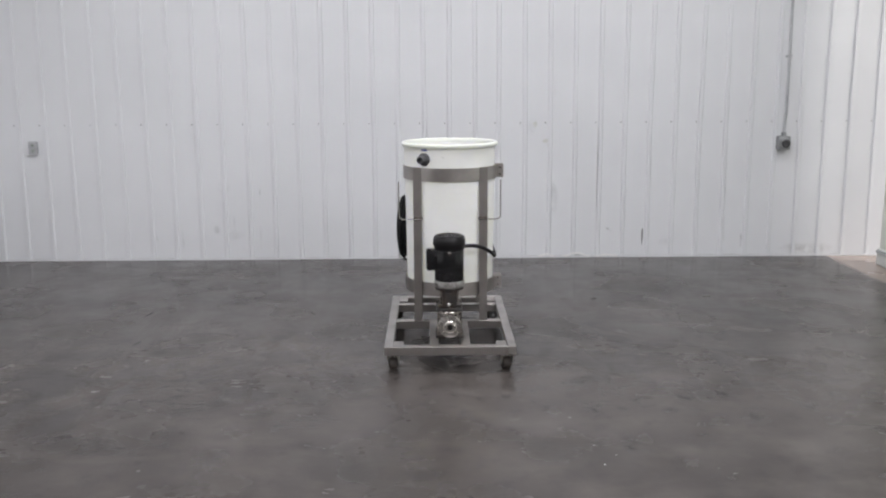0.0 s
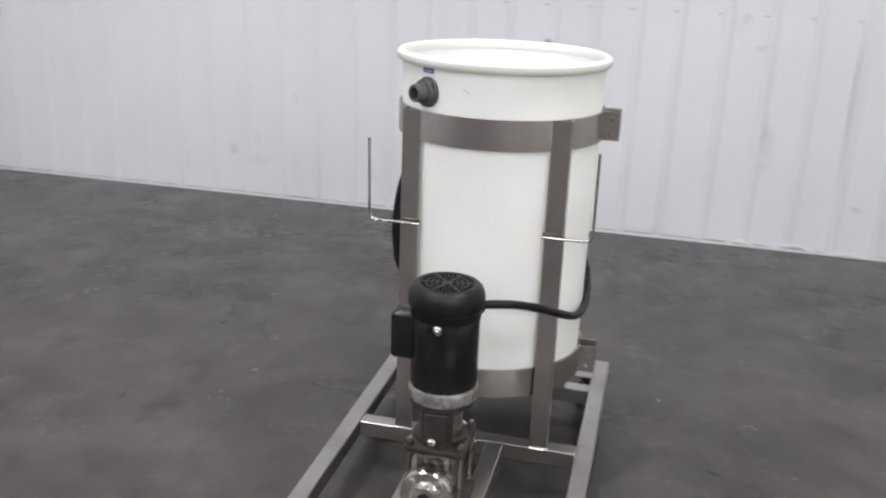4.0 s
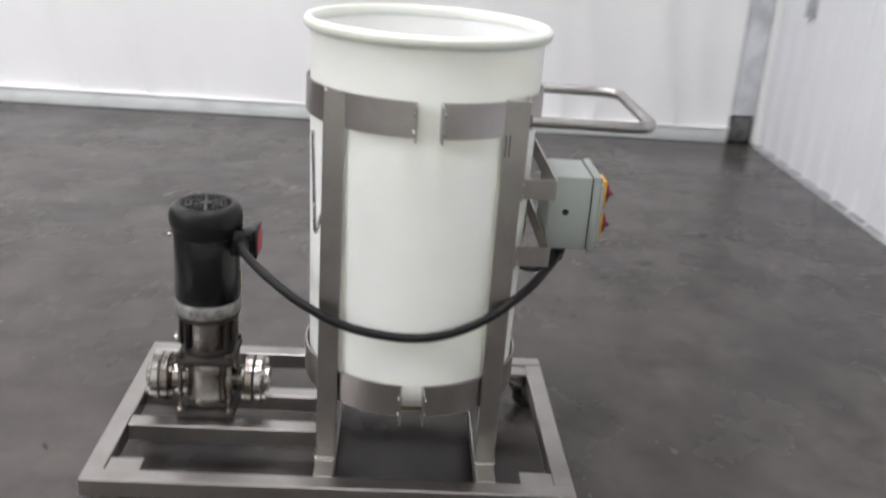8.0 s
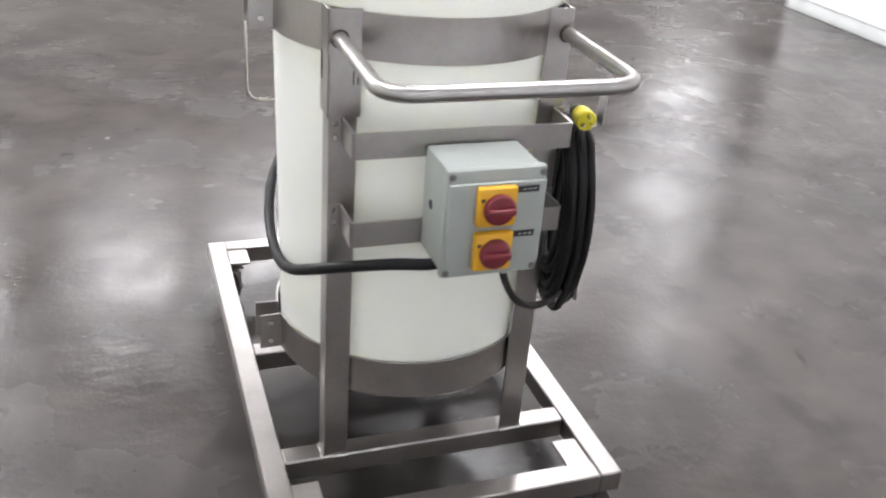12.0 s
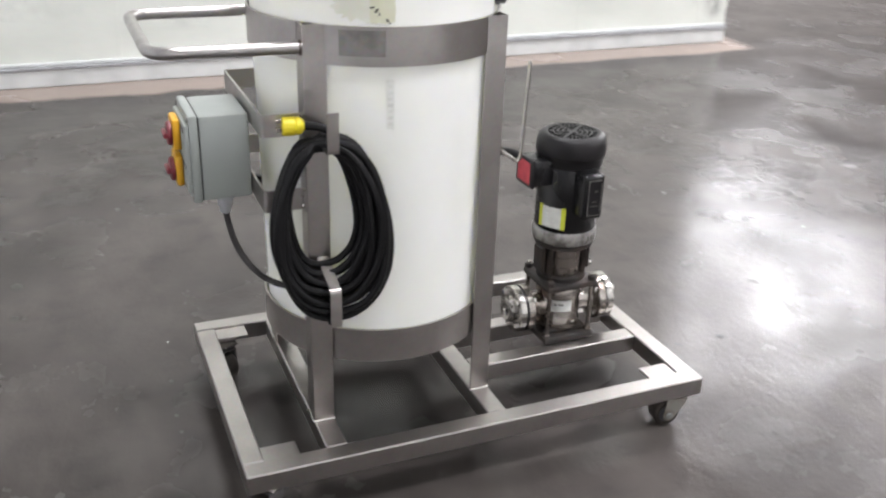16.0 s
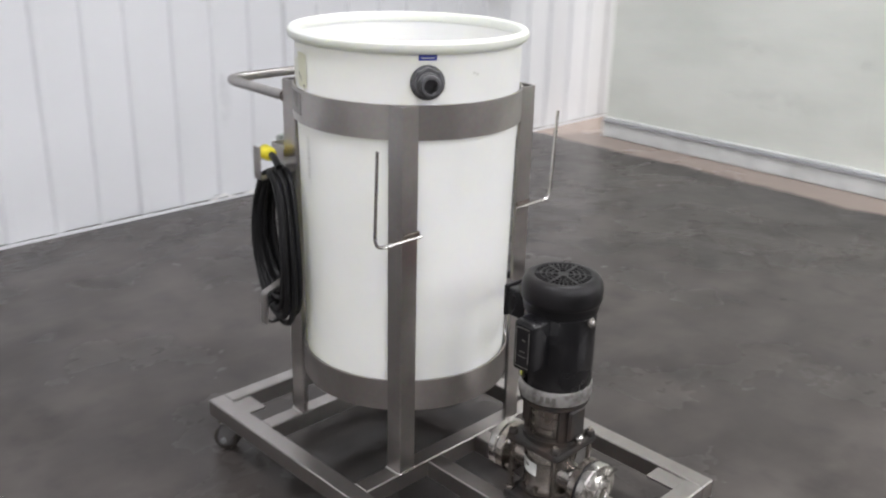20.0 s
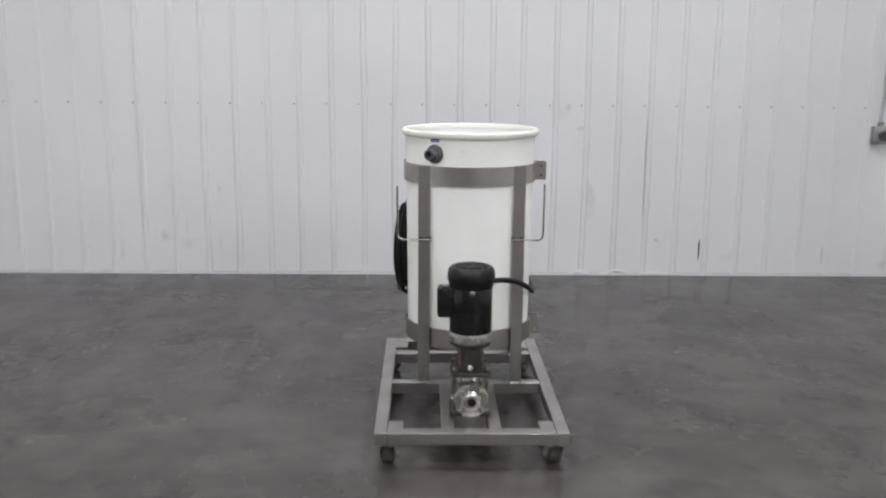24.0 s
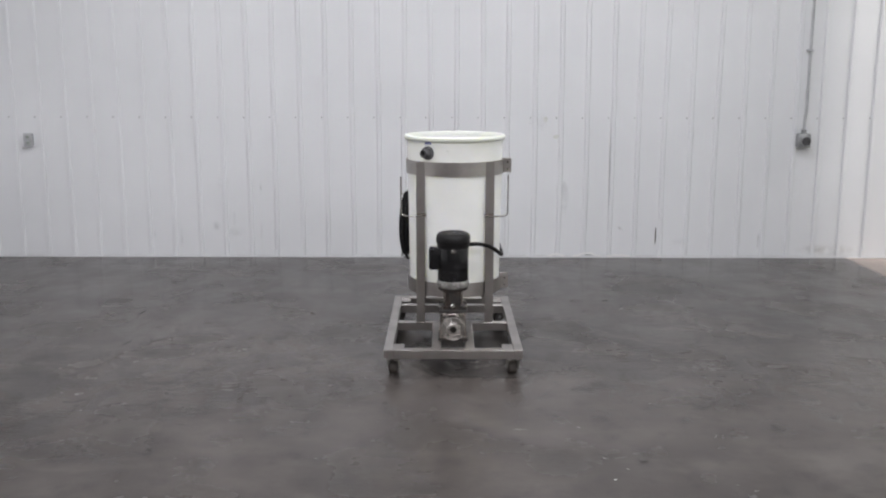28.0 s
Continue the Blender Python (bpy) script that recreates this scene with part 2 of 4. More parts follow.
def floor_material():
    """Sealed, worn grey concrete: cloudy patches, trowel marks, uneven gloss, and a bare pale strip along the east wall."""
    m = bpy.data.materials.new("sealed_concrete")
    m.use_nodes = True
    n, l = m.node_tree.nodes, m.node_tree.links
    bsdf = n["Principled BSDF"]
    co = n.new("ShaderNodeTexCoord")

    def noise_at(scale, detail, rough=0.55, distort=0.0, stretch=(1, 1, 1)):
        mp = n.new("ShaderNodeMapping")
        mp.inputs["Scale"].default_value = stretch
        l.new(co.outputs["Object"], mp.inputs["Vector"])
        t = n.new("ShaderNodeTexNoise")
        t.inputs["Scale"].default_value, t.inputs["Detail"].default_value = scale, detail
        t.inputs["Roughness"].default_value, t.inputs["Distortion"].default_value = rough, distort
        l.new(mp.outputs[0], t.inputs["Vector"])
        return t.outputs["Fac"]

    def span(value, a, b, c, d):
        r = n.new("ShaderNodeMapRange")
        r.interpolation_type = "SMOOTHSTEP"
        for k, v in zip(("From Min", "From Max", "To Min", "To Max"), (a, b, c, d)):
            r.inputs[k].default_value = v
        l.new(value, r.inputs["Value"])
        return r.outputs[0]

    def blend(fac, a, b):
        x = n.new("ShaderNodeMix")
        x.data_type = "RGBA"
        l.new(fac, x.inputs[0])
        for slot, v in ((6, a), (7, b)):
            if isinstance(v, tuple):
                x.inputs[slot].default_value = (*v, 1)
            else:
                l.new(v, x.inputs[slot])
        return x.outputs[2]

    clouds = noise_at(0.7, 4, 0.5)
    mottles = noise_at(2.4, 3, 0.5, 0.0, (1, 1.35, 1))
    patches = noise_at(6.0, 3, 0.5, 0.0, (1.3, 1, 1))
    streaks = noise_at(4.5, 4, 0.55, 0.0, (0.65, 1.25, 1))
    grit = noise_at(70, 4)
    sweep = noise_at(1.6, 6, 0.55)
    base = blend(span(clouds, 0.3, 0.7, 0, 1), (0.0435, 0.0385, 0.0360), (0.068, 0.060, 0.0558))
    base = blend(span(mottles, 0.35, 0.8, 0, 0.9), base, (0.0925, 0.082, 0.0755))
    base = blend(span(patches, 0.45, 0.85, 0, 0.6), base, (0.030, 0.0277, 0.0272))
    base = blend(span(streaks, 0.5, 0.85, 0, 0.5), base, (0.105, 0.093, 0.084))
    base = blend(span(grit, 0.6, 0.8, 0, 0.12), base, (0.10, 0.094, 0.083))
    # bare pale strip along the foot of the east wall
    sep = n.new("ShaderNodeSeparateXYZ")
    l.new(co.outputs["Object"], sep.inputs[0])

    def ragged(axis, amount):
        w = n.new("ShaderNodeMath")
        w.operation = "MULTIPLY_ADD"
        l.new(mottles, w.inputs[0])
        w.inputs[1].default_value = amount
        l.new(sep.outputs[axis], w.inputs[2])
        return w.outputs[0]

    both = n.new("ShaderNodeMath")
    both.operation = "MULTIPLY"
    l.new(span(ragged("X", 0.16), 3.55, 3.63, 0, 0.9), both.inputs[0])
    l.new(span(ragged("Y", 0.3), -3.35, -3.1, 0, 1), both.inputs[1])
    ends = n.new("ShaderNodeMath")
    ends.operation = "MULTIPLY"
    l.new(both.outputs[0], ends.inputs[0])
    l.new(span(ragged("X", 0.5), 4.6, 4.9, 1, 0), ends.inputs[1])
    base = blend(ends.outputs[0], base, (0.36, 0.29, 0.25))
    l.new(base, bsdf.inputs["Base Color"])
    # sealer worn to satin, polished in ragged patches
    worn = span(sweep, 0.3, 0.7, 0.32, 0.175)
    pol = span(streaks, 0.45, 0.8, 0, 0.07)
    dif = n.new("ShaderNodeMath")
    dif.operation = "SUBTRACT"
    l.new(worn, dif.inputs[0])
    l.new(pol, dif.inputs[1])
    l.new(dif.outputs[0], bsdf.inputs["Roughness"])
    scuffs = noise_at(4.0, 9, 0.68, 0.6, (1.25, 0.8, 1))
    l.new(span(scuffs, 0.40, 0.62, 0.185, 0.315), bsdf.inputs["Specular IOR Level"])
    wave = noise_at(16, 4, 0.55, 0.4, (0.7, 1.3, 1))
    b = n.new("ShaderNodeBump")
    b.inputs["Strength"].default_value, b.inputs["Distance"].default_value = 0.20, 0.006
    l.new(wave, b.inputs["Height"])
    ripple = noise_at(46, 3, 0.55, 0.3)
    b1 = n.new("ShaderNodeBump")
    b1.inputs["Strength"].default_value, b1.inputs["Distance"].default_value = 0.20, 0.004
    l.new(ripple, b1.inputs["Height"])
    l.new(b.outputs[0], b1.inputs["Normal"])
    b2 = n.new("ShaderNodeBump")
    b2.inputs["Strength"].default_value, b2.inputs["Distance"].default_value = 0.04, 0.002
    l.new(grit, b2.inputs["Height"])
    l.new(b1.outputs[0], b2.inputs["Normal"])
    l.new(b2.outputs[0], bsdf.inputs["Normal"])
    return m


CONCRETE = floor_material()


# ---------------------------------------------------------------- mesh helpers
def thing(name, label, category, at=(0, 0, 0), group="", kind=""):
    ob = new(name)
    ob.location = at
    ob.empty_display_size = 0.1
    return tagged(ob, label, category, group, kind)


def part(name, bm, mat, parent=None, label="", smooth=True):
    """Link a bmesh as one mesh object under a thing or a part; its coordinates are the world's."""
    me = bpy.data.meshes.new(name)
    bmesh.ops.recalc_face_normals(bm, faces=bm.faces)
    if smooth:
        for f in bm.faces:
            f.smooth = True
        for e in bm.edges:
            if len(e.link_faces) == 2 and e.calc_face_angle(0) > 0.6:
                e.smooth = False
    bm.to_mesh(me)
    bm.free()
    me.materials.append(mat)
    ob = new(name, me)
    if parent is not None:
        ob.parent = parent
        origin = Vector((0, 0, 0))
        p = parent
        while p is not None:
            origin += p.location
            p = p.parent
        ob.location = -origin
    if label:
        ob["label"] = label
    return ob


def block(x0, x1, y0, y1, z0, z1, bevel=0.002, bm=None, m=None, seg=1):
    """A box with its edges rounded off."""
    b = bmesh.new()
    bmesh.ops.create_cube(b, size=1)
    for v in b.verts:
        v.co = Vector(((x0 + x1) / 2 + v.co.x * (x1 - x0), (y0 + y1) / 2 + v.co.y * (y1 - y0), (z0 + z1) / 2 + v.co.z * (z1 - z0)))
    if bevel:
        bmesh.ops.bevel(b, geom=b.edges[:], offset=bevel, segments=seg, affect="EDGES", profile=0.5)
    if m is not None:
        b.transform(m)
    return join(bm, b)


def join(bm, b):
    if bm is None:
        return b
    me = bpy.data.meshes.new("joined")
    b.to_mesh(me)
    b.free()
    bm.from_mesh(me)
    bpy.data.meshes.remove(me)
    return bm


def lathe(profile, m=None, n=48, bm=None, arc=2 * math.pi, start=0.0):
    """Turn (radius, height) pairs round the z axis."""
    b = bmesh.new()
    full = abs(arc - 2 * math.pi) < 1e-6
    cols = n if full else n + 1
    rings = []
    for r, z in profile:
        rings.append([b.verts.new((r * math.cos(start + arc * i / n), r * math.sin(start + arc * i / n), z)) for i in range(cols)])
    for a, c in zip(rings, rings[1:]):
        for i in range(n):
            j = (i + 1) % cols
            b.faces.new((a[i], a[j], c[j], c[i]))
    bmesh.ops.remove_doubles(b, verts=b.verts[:], dist=1e-6)
    bmesh.ops.dissolve_degenerate(b, edges=b.edges[:], dist=1e-7)
    if m is not None:
        b.transform(m)
    return join(bm, b)


def arc_bar(r0, r1, z0, z1, a0, a1, cx, cy, n=48, bm=None):
    """A flat bar bent round a vertical axis, from one angle to another (degrees)."""
    prof = [(r0, z0), (r1, z0), (r1, z1), (r0, z1), (r0, z0)]
    b = lathe(prof, pose(cx, cy, 0), n, None, radians(a1 - a0), radians(a0))
    edges = [e for e in b.edges if len(e.link_faces) == 1]
    if edges:
        bmesh.ops.holes_fill(b, edges=edges)
    return join(bm, b)


def smooth_path(points, step=8, closed=False):
    """Catmull-Rom through the points."""
    p = [Vector(q) for q in points]
    out, k = [], len(p)
    for i in range(k if closed else k - 1):
        if closed:
            a, b, c, d = p[i - 1], p[i], p[(i + 1) % k], p[(i + 2) % k]
        else:
            a, b, c, d = p[max(i - 1, 0)], p[i], p[i + 1], p[min(i + 2, k - 1)]
        for s in range(step):
            t = s / step
            out.append(0.5 * (2 * b + (c - a) * t + (2 * a - 5 * b + 4 * c - d) * t * t + (3 * b - a - 3 * c + d) * t ** 3))
    if not closed:
        out.append(p[-1])
    return out


def rounded_path(points, radius, seg=6):
    """A polyline with its inner corners rounded."""
    p = [Vector(q) for q in points]
    out = [p[0]]
    for a, b, c in zip(p, p[1:], p[2:]):
        u, w = (a - b).normalized(), (c - b).normalized()
        s, e = b + u * radius, b + w * radius
        for i in range(seg + 1):
            t = i / seg
            out.append((1 - t) ** 2 * s + 2 * t * (1 - t) * b + t * t * e)
    out.append(p[-1])
    return out


def sweep_tube(path, radius, n=12, bm=None, closed=False, flat=None):
    """A round bar along a path, or with flat=(half width, half thickness, up) a flat one."""
    b = bmesh.new()
    path = [Vector(q) for q in path]
    k = len(path)
    rings, side = [], None
    for i, q in enumerate(path):
        if closed:
            t = (path[(i + 1) % k] - path[i - 1]).normalized()
        else:
            t = (path[min(i + 1, k - 1)] - path[max(i - 1, 0)]).normalized()
        if flat:
            up = Vector(flat[2])
            side = t.cross(up).normalized()
            pts = [q + up * sx * flat[0] + side * sy * flat[1] for sx, sy in ((1, 1), (1, -1), (-1, -1), (-1, 1))]
        else:
            if side is None:
                ref = Vector((0, 0, 1)) if abs(t.z) < 0.9 else Vector((1, 0, 0))
                side = t.cross(ref).normalized()
            else:
                side = (side - t * side.dot(t)).normalized()
            up = side.cross(t)
            pts = [q + (side * math.cos(2 * math.pi * j / n) + up * math.sin(2 * math.pi * j / n)) * radius for j in range(n)]
        rings.append([b.verts.new(v) for v in pts])
    m = len(rings[0])
    for i in range(k if closed else k - 1):
        a, c = rings[i], rings[(i + 1) % k]
        for j in range(m):
            b.faces.new((a[j], a[(j + 1) % m], c[(j + 1) % m], c[j]))
    if not closed:
        b.faces.new(rings[0][::-1])
        b.faces.new(rings[-1])
    return join(bm, b)


def rod(a, c, radius, n=12, bm=None):
    return sweep_tube([a, c], radius, n, bm)


def facing(x, y, z, azimuth, tilt=0.0):
    """A pose whose z axis points level towards an azimuth (degrees from +x) and whose y axis points up."""
    out = Vector((math.cos(radians(azimuth)), math.sin(radians(azimuth)), 0))
    up = Vector((0, 0, 1))
    right = up.cross(out)
    return Matrix(((right.x, up.x, out.x, x), (right.y, up.y, out.y, y), (right.z, up.z, out.z, z), (0, 0, 0, 1)))


def hex_head(m, r=0.008, h=0.006, bm=None):
    return lathe([(0, 0), (r, 0), (r, h * 0.8), (r * 0.86, h), (0, h)], m, 6, bm)


# ---------------------------------------------------------------- the room
W, E, N, S, E2, W2 = -4.25, 3.815, 3.325, -17.0, 14.0, -14.0
WALL_END, EAST_TOP, WEST_TOP = -3.3, 2.9, 3.11
b = bmesh.new()
bmesh.ops.create_grid(b, x_segments=4, y_segments=4, size=1)
for v in b.verts:
    v.co = Vector(((W2 + E2) / 2 + v.co.x * (E2 - W2 + 0.6) / 2, (N + S) / 2 + v.co.y * (N - S + 0.8) / 2, 0))
floor = tagged(part("floor", b, CONCRETE, None, "", False), "worn grey sealed concrete floor with cloudy patches", "floor", "", "structure")
ceiling = tagged(part("ceiling", block(W2 - 0.2, E2 + 0.2, S - 0.2, N + 0.3, ROOM_H, ROOM_H + 0.1, 0), CEIL, None, "", False),
                 "plain white ceiling liner", "ceiling", "", "structure")

# back wall of ribbed steel sheets
PITCH, RIB_W, RIB_D, SHEET = 0.2254, 0.042, 0.016, 4
wall_north = tagged(part("wall_north", block(W - 0.3, E2, N + 0.02, N + 0.2, 0, ROOM_H, 0), PLAIN, None, "", False),
                    "white painted ribbed steel sheet wall", "wall", "", "structure")


def sheet_mesh(width_ribs, lap, seed):
    """One sheet: flat pans between upright ribs, top and bottom ends, with slight dents."""
    rng = random.Random(seed)
    prof = []
    for k in range(width_ribs):
        x = k * PITCH
        prof += [(x, 0), (x + 0.008, -RIB_D), (x + RIB_W - 0.008, -RIB_D), (x + RIB_W, 0), (x + RIB_W + 0.07, -0.0012), (x + RIB_W + 0.12, 0.0)]
    prof.append((width_ribs * PITCH + lap, 0))
    b = bmesh.new()
    zs = [0.012, 0.05, 0.12, 0.2, 0.3, 0.4, 0.5, 0.6, 0.7, 0.8, 0.9, 1.0, 1.12, 1.226, 1.35, 1.45, 1.6, 1.75, 1.9, 2.1, 2.3, 2.6, 3.4, 4.2, ROOM_H]
    rows = []
    for z in zs:
        row = []
        for x, y in prof:
            dent = 0.006 * noise.noise(Vector((x * 2.1 + seed * 9.7, z * 0.8, 3.0))) + 0.0025 * noise.noise(Vector((x * 7 + seed * 5.1, z * 2.3, 8.0)))
            lean = 0.012 * noise.noise(Vector((round(x / PITCH) * 1.7 + seed * 4.3, z * 0.6, 1.0)))
            if z < 0.06:
                dent += rng.uniform(-0.004, 0.003)
            row.append(b.verts.new((x + lean, y + dent, z)))
        rows.append(row)
    for a, c in zip(rows, rows[1:]):
        for i in range(len(prof) - 1):
            b.faces.new((a[i], a[i + 1], c[i + 1], c[i]))
    return b


x = -1.316 - PITCH * SHEET * 3
k = 0
while x < E + 2.0:
    ribs = SHEET
    bm = sheet_mesh(ribs, 0.012, k)
    for v in bm.verts:
        v.co += Vector((x, N + (0.0015 if k % 2 else 0), 0))
    sheet = part("wall_sheet", bm, WALL_RIB, wall_north)
    screws = bmesh.new()
    for r in range(ribs):
        for z in (1.226, 2.45):
            hex_head(facing(x + r * PITCH - 0.018, N - 0.0005, z, -90), 0.007, 0.006, screws)
    part("screw_row", screws, SCREW, sheet)
    x += ribs * PITCH
    k += 1
# sheet that fills the west end up to the corner trim
x = -1.316 - PITCH * SHEET * 3
part("filler_sheet", block(W - 0.1, x, N - 0.002, N + 0.02, 0.012, ROOM_H, 0), WALL_RIB, wall_north)
tagged(part("trim", block(W + 0.02, W + 0.11, N - 0.035, N - 0.003, 0.01, ROOM_H, 0.004), WALL_WEST), "white upright corner trim", "trim", "", "structure")
tagged(part("base_trim", block(W + 0.11, E + 2.5, N - 0.034, N - 0.028, 0.0, 0.016, 0.001), WALL_RIB), "thin white base trim", "trim", "", "structure")
# kicked-up edge of the trim, two curled strips; the dark gap behind is painted below
for x0, x1, lift in ((0.863, 1.021, 0.028), (1.08, 1.356, 0.034), (1.376, 1.613, 0.016)):
    p = [(x0 + (x1 - x0) * i / 10, N - 0.030 - 0.012 * math.sin(math.pi * i / 10), 0.010 + lift * math.sin(math.pi * i / 10) ** 2 + 0.004 * math.sin(i * 2.3)) for i in range(11)]
    part("bent_trim", sweep_tube(p, 0, 4, None, False, (0.008, 0.001, (0, 0, 1))), WALL_WEST, wall_north)


def wall_mark(name, x, z, w, h, mat, parent, turn=0.0, north=True, n=20, seed=0):
    """A thin uneven mark lying on the back wall (x, z) or on the east wall (y, z)."""
    b = bmesh.new()
    mid = b.verts.new((0, 0, 0))
    ring = []
    for i in range(n):
        a = 2 * math.pi * i / n
        k = 1 + 0.3 * noise.noise(Vector((2 * math.cos(a), 2 * math.sin(a), seed + x * 3)))
        u, v = w / 2 * k * math.cos(a), h / 2 * k * math.sin(a)
        u, v = u * math.cos(turn) - v * math.sin(turn), u * math.sin(turn) + v * math.cos(turn)
        ring.append(b.verts.new((u, 0, v) if north else (0, u, v)))
    for i in range(n):
        b.faces.new((mid, ring[i], ring[(i + 1) % n]))
    where = (x, N - 0.0045, z) if north else (E - 0.0045, x, z)
    for v in b.verts:
        v.co += Vector(where)
    ob = part(name, b, mat, parent, "", False)
    ob.visible_shadow = False
    return ob


# marks at x 1.218 and 0.930 paint the shade behind the bent trim
for x, z, w, h, mat, turn in ((1.820, 0.195, 0.013, 0.16, SMUDGE, 0), (1.509, 0.255, 0.10, 0.022, DARK_SCUFF_AND_GAP, -0.7), (2.729, 0.15, 0.022, 0.14, DARK_SCUFF_AND_GAP, 0), (1.218, 0.024, 0.13, 0.020, DARK_SCUFF_AND_GAP, 0), (0.930, 0.028, 0.06, 0.016, DARK_SCUFF_AND_GAP, -0.2),
                              (-2.058, 0.27, 0.07, 0.12, MID_SCUFF, 0.4), (-1.888, 0.22, 0.22, 0.10, GREY_STAIN, 0.2), (-1.657, 0.60, 0.025, 0.13, MID_SCUFF, 0),
                              (-1.986, 0.66, 0.16, 0.12, GREY_STAIN, 0.6), (0.992, 0.55, 0.12, 0.36, MID_SCUFF, 0.2), (0.765, 1.20, 0.16, 0.20, GREY_STAIN, 0),
                              (3.328, 0.07, 0.55, 0.12, TAN_STAIN, 0), (2.047, 0.14, 0.2, 0.08, GREY_STAIN, 0.3), (-3.534, 1.22, 0.02, 0.03, DARK_SCUFF_AND_GAP, 0), (-3.722, 0.38, 0.02, 0.03, DARK_SCUFF_AND_GAP, 0),
                              (-2.607, 0.17, 0.03, 0.12, GREY_STAIN, 0), (-2.371, 0.17, 0.03, 0.20, MID_SCUFF, 0), (-1.661, 0.2, 0.03, 0.3, GREY_STAIN, 0), (-1.897, 0.35, 0.02, 0.3, GREY_STAIN, 0)):
    wall_mark("scuff_and_shade_mark", x, z, w, h, mat, wall_north, turn)
def floor_mark(name, x, y, w, h, mat, turn=0.0, n=14):
    """A thin uneven scuff, speck or patch lying on the floor."""
    b = bmesh.new()
    ring = []
    for i in range(n):
        a = 2 * math.pi * i / n
        k = 1 + 0.35 * noise.noise(Vector((2 * math.cos(a), 2 * math.sin(a), x * 7 + y * 3)))
        u, v = w / 2 * k * math.cos(a), h / 2 * k * math.sin(a)
        ring.append(b.verts.new((x + u * math.cos(turn) - v * math.sin(turn), y + u * math.sin(turn) + v * math.cos(turn), 0.0012)))
    b.faces.new(ring)
    part(name, b, mat, floor, "", False)


for x, y, w, h, turn in ((0.765, 0.915, 0.16, 0.05, 1.1), (0.879, -0.707, 0.06, 0.02, 0.3), (0.30, -0.75, 0.10, 0.035, 0.5), (-0.95, 1.35, 0.12, 0.04, 2.0)):
    floor_mark("scuff_and_shade_mark", x, y, w, h, PALE_SCUFF, turn)
# soft dark patches on the floor under the tank and the pump
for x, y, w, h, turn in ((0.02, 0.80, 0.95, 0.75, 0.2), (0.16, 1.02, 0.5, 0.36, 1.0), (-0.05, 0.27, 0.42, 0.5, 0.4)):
    floor_mark("floor_patch", x, y, w, h, DARK_PATCH, turn, 28)
for x, y, d in ((0.638, -1.078, 0.012), (0.649, -1.294, 0.012), (0.72, -1.19, 0.006), (0.52, -0.98, 0.006), (0.56, 1.29, 0.008)):
    floor_mark("speck", x, y, d, d * 0.8, LABEL_WHITE, 0.4, 9)
for x, y, w, h, turn in ((0.10, -0.74, 0.165, 0.006, 2.9), (0.65, -1.055, 0.095, 0.006, 2.58), (0.80, -1.11, 0.05, 0.010, 0.4), (0.01, -0.22, 0.035, 0.011, 0.7),
                         (0.01, -0.38, 0.03, 0.02, 0.2), (-2.115, 1.36, 0.13, 0.010, 1.42), (-1.255, 0.75, 0.065, 0.010, 1.4), (-1.98, 0.64, 0.10, 0.008, 1.2)):
    floor_mark("scratch", x, y, w, h, FLOOR_SCRATCH, turn, 10)
for x, y, d in ((0.004, 0.812, 0.018), (0.071, 1.318, 0.016), (0.876, 1.725, 0.035), (0.862, 1.70, 0.02), (1.11, 1.72, 0.05), (0.33, 1.31, 0.018), (0.15, 1.32, 0.018)):
    floor_mark("dirt_spot", x, y, d, d * 0.7, SMUDGE, 0.4, 9)
for x, z, w, h, turn in ((0.826, 1.214, 0.035, 0.05, 0), (0.920, 1.064, 0.05, 0.035, 0.2), (0.958, 0.99, 0.012, 0.1, 0.3)):
    wall_mark("scratch", x, z, w, h, LABEL_WHITE, wall_north, turn)

# west wall: smooth liner with soft upright folds, over a curb with a ledge
b = bmesh.new()
rows = []
ys = [WALL_END + (WEST_TOP - WALL_END) * i / 260 for i in range(261)]
for z in (0.115, 0.2, 0.35, 0.5, 0.7, 0.9, 1.15, 1.4, 1.7, 2.0, 2.4, 2.8, 3.6, ROOM_H):
    row = []
    for y in ys:
        ridge = 1 - abs(noise.noise(Vector((y * 1.9 + z * 0.45, 2.5, z * 0.3))))
        fold = 0.040 * ridge ** 8 + 0.03 * noise.noise(Vector((y * 1.3 + z * 0.25, 0, z * 0.25))) + 0.022 * noise.noise(Vector((y * 3.7 + z * 0.5, 5, z * 0.4)))
        row.append(b.verts.new((W + 0.012 + fold, y, z)))
    rows.append(row)
for a, c in zip(rows, rows[1:]):
    for i in range(len(ys) - 1):
        b.faces.new((a[i], a[i + 1], c[i + 1], c[i]))
wall_west = tagged(part("wall_west", b, WALL_WEST), "smooth white wall liner with soft vertical folds", "wall", "", "structure")
part("backing", block(W - 0.2, W - 0.03, WALL_END, WEST_TOP, 0, ROOM_H, 0), PLAIN, wall_west, "", False)
curb_w = tagged(part("baseboard_west", block(W - 0.03, W + 0.045, WALL_END, WEST_TOP, 0, 0.10, 0.008, None, None, 2), CURB), "white painted curb along the wall", "baseboard", "", "structure")
part("ledge", block(W - 0.03, W + 0.055, WALL_END, WEST_TOP, 0.10, 0.116, 0.004), WALL_WEST, curb_w)

# filler added in the gap between west and back wall, coloured like its shade
post = thing("corner_gap_filler", "grey filler in the dim corner gap with dark block at floor", "post", (W - 0.03, 3.17, 0), "", "structure")
part("gap_block", block(W - 0.16, W + 0.01, WEST_TOP + 0.005, N - 0.03, 0.2, ROOM_H, 0.006), GAP_GREY, post)
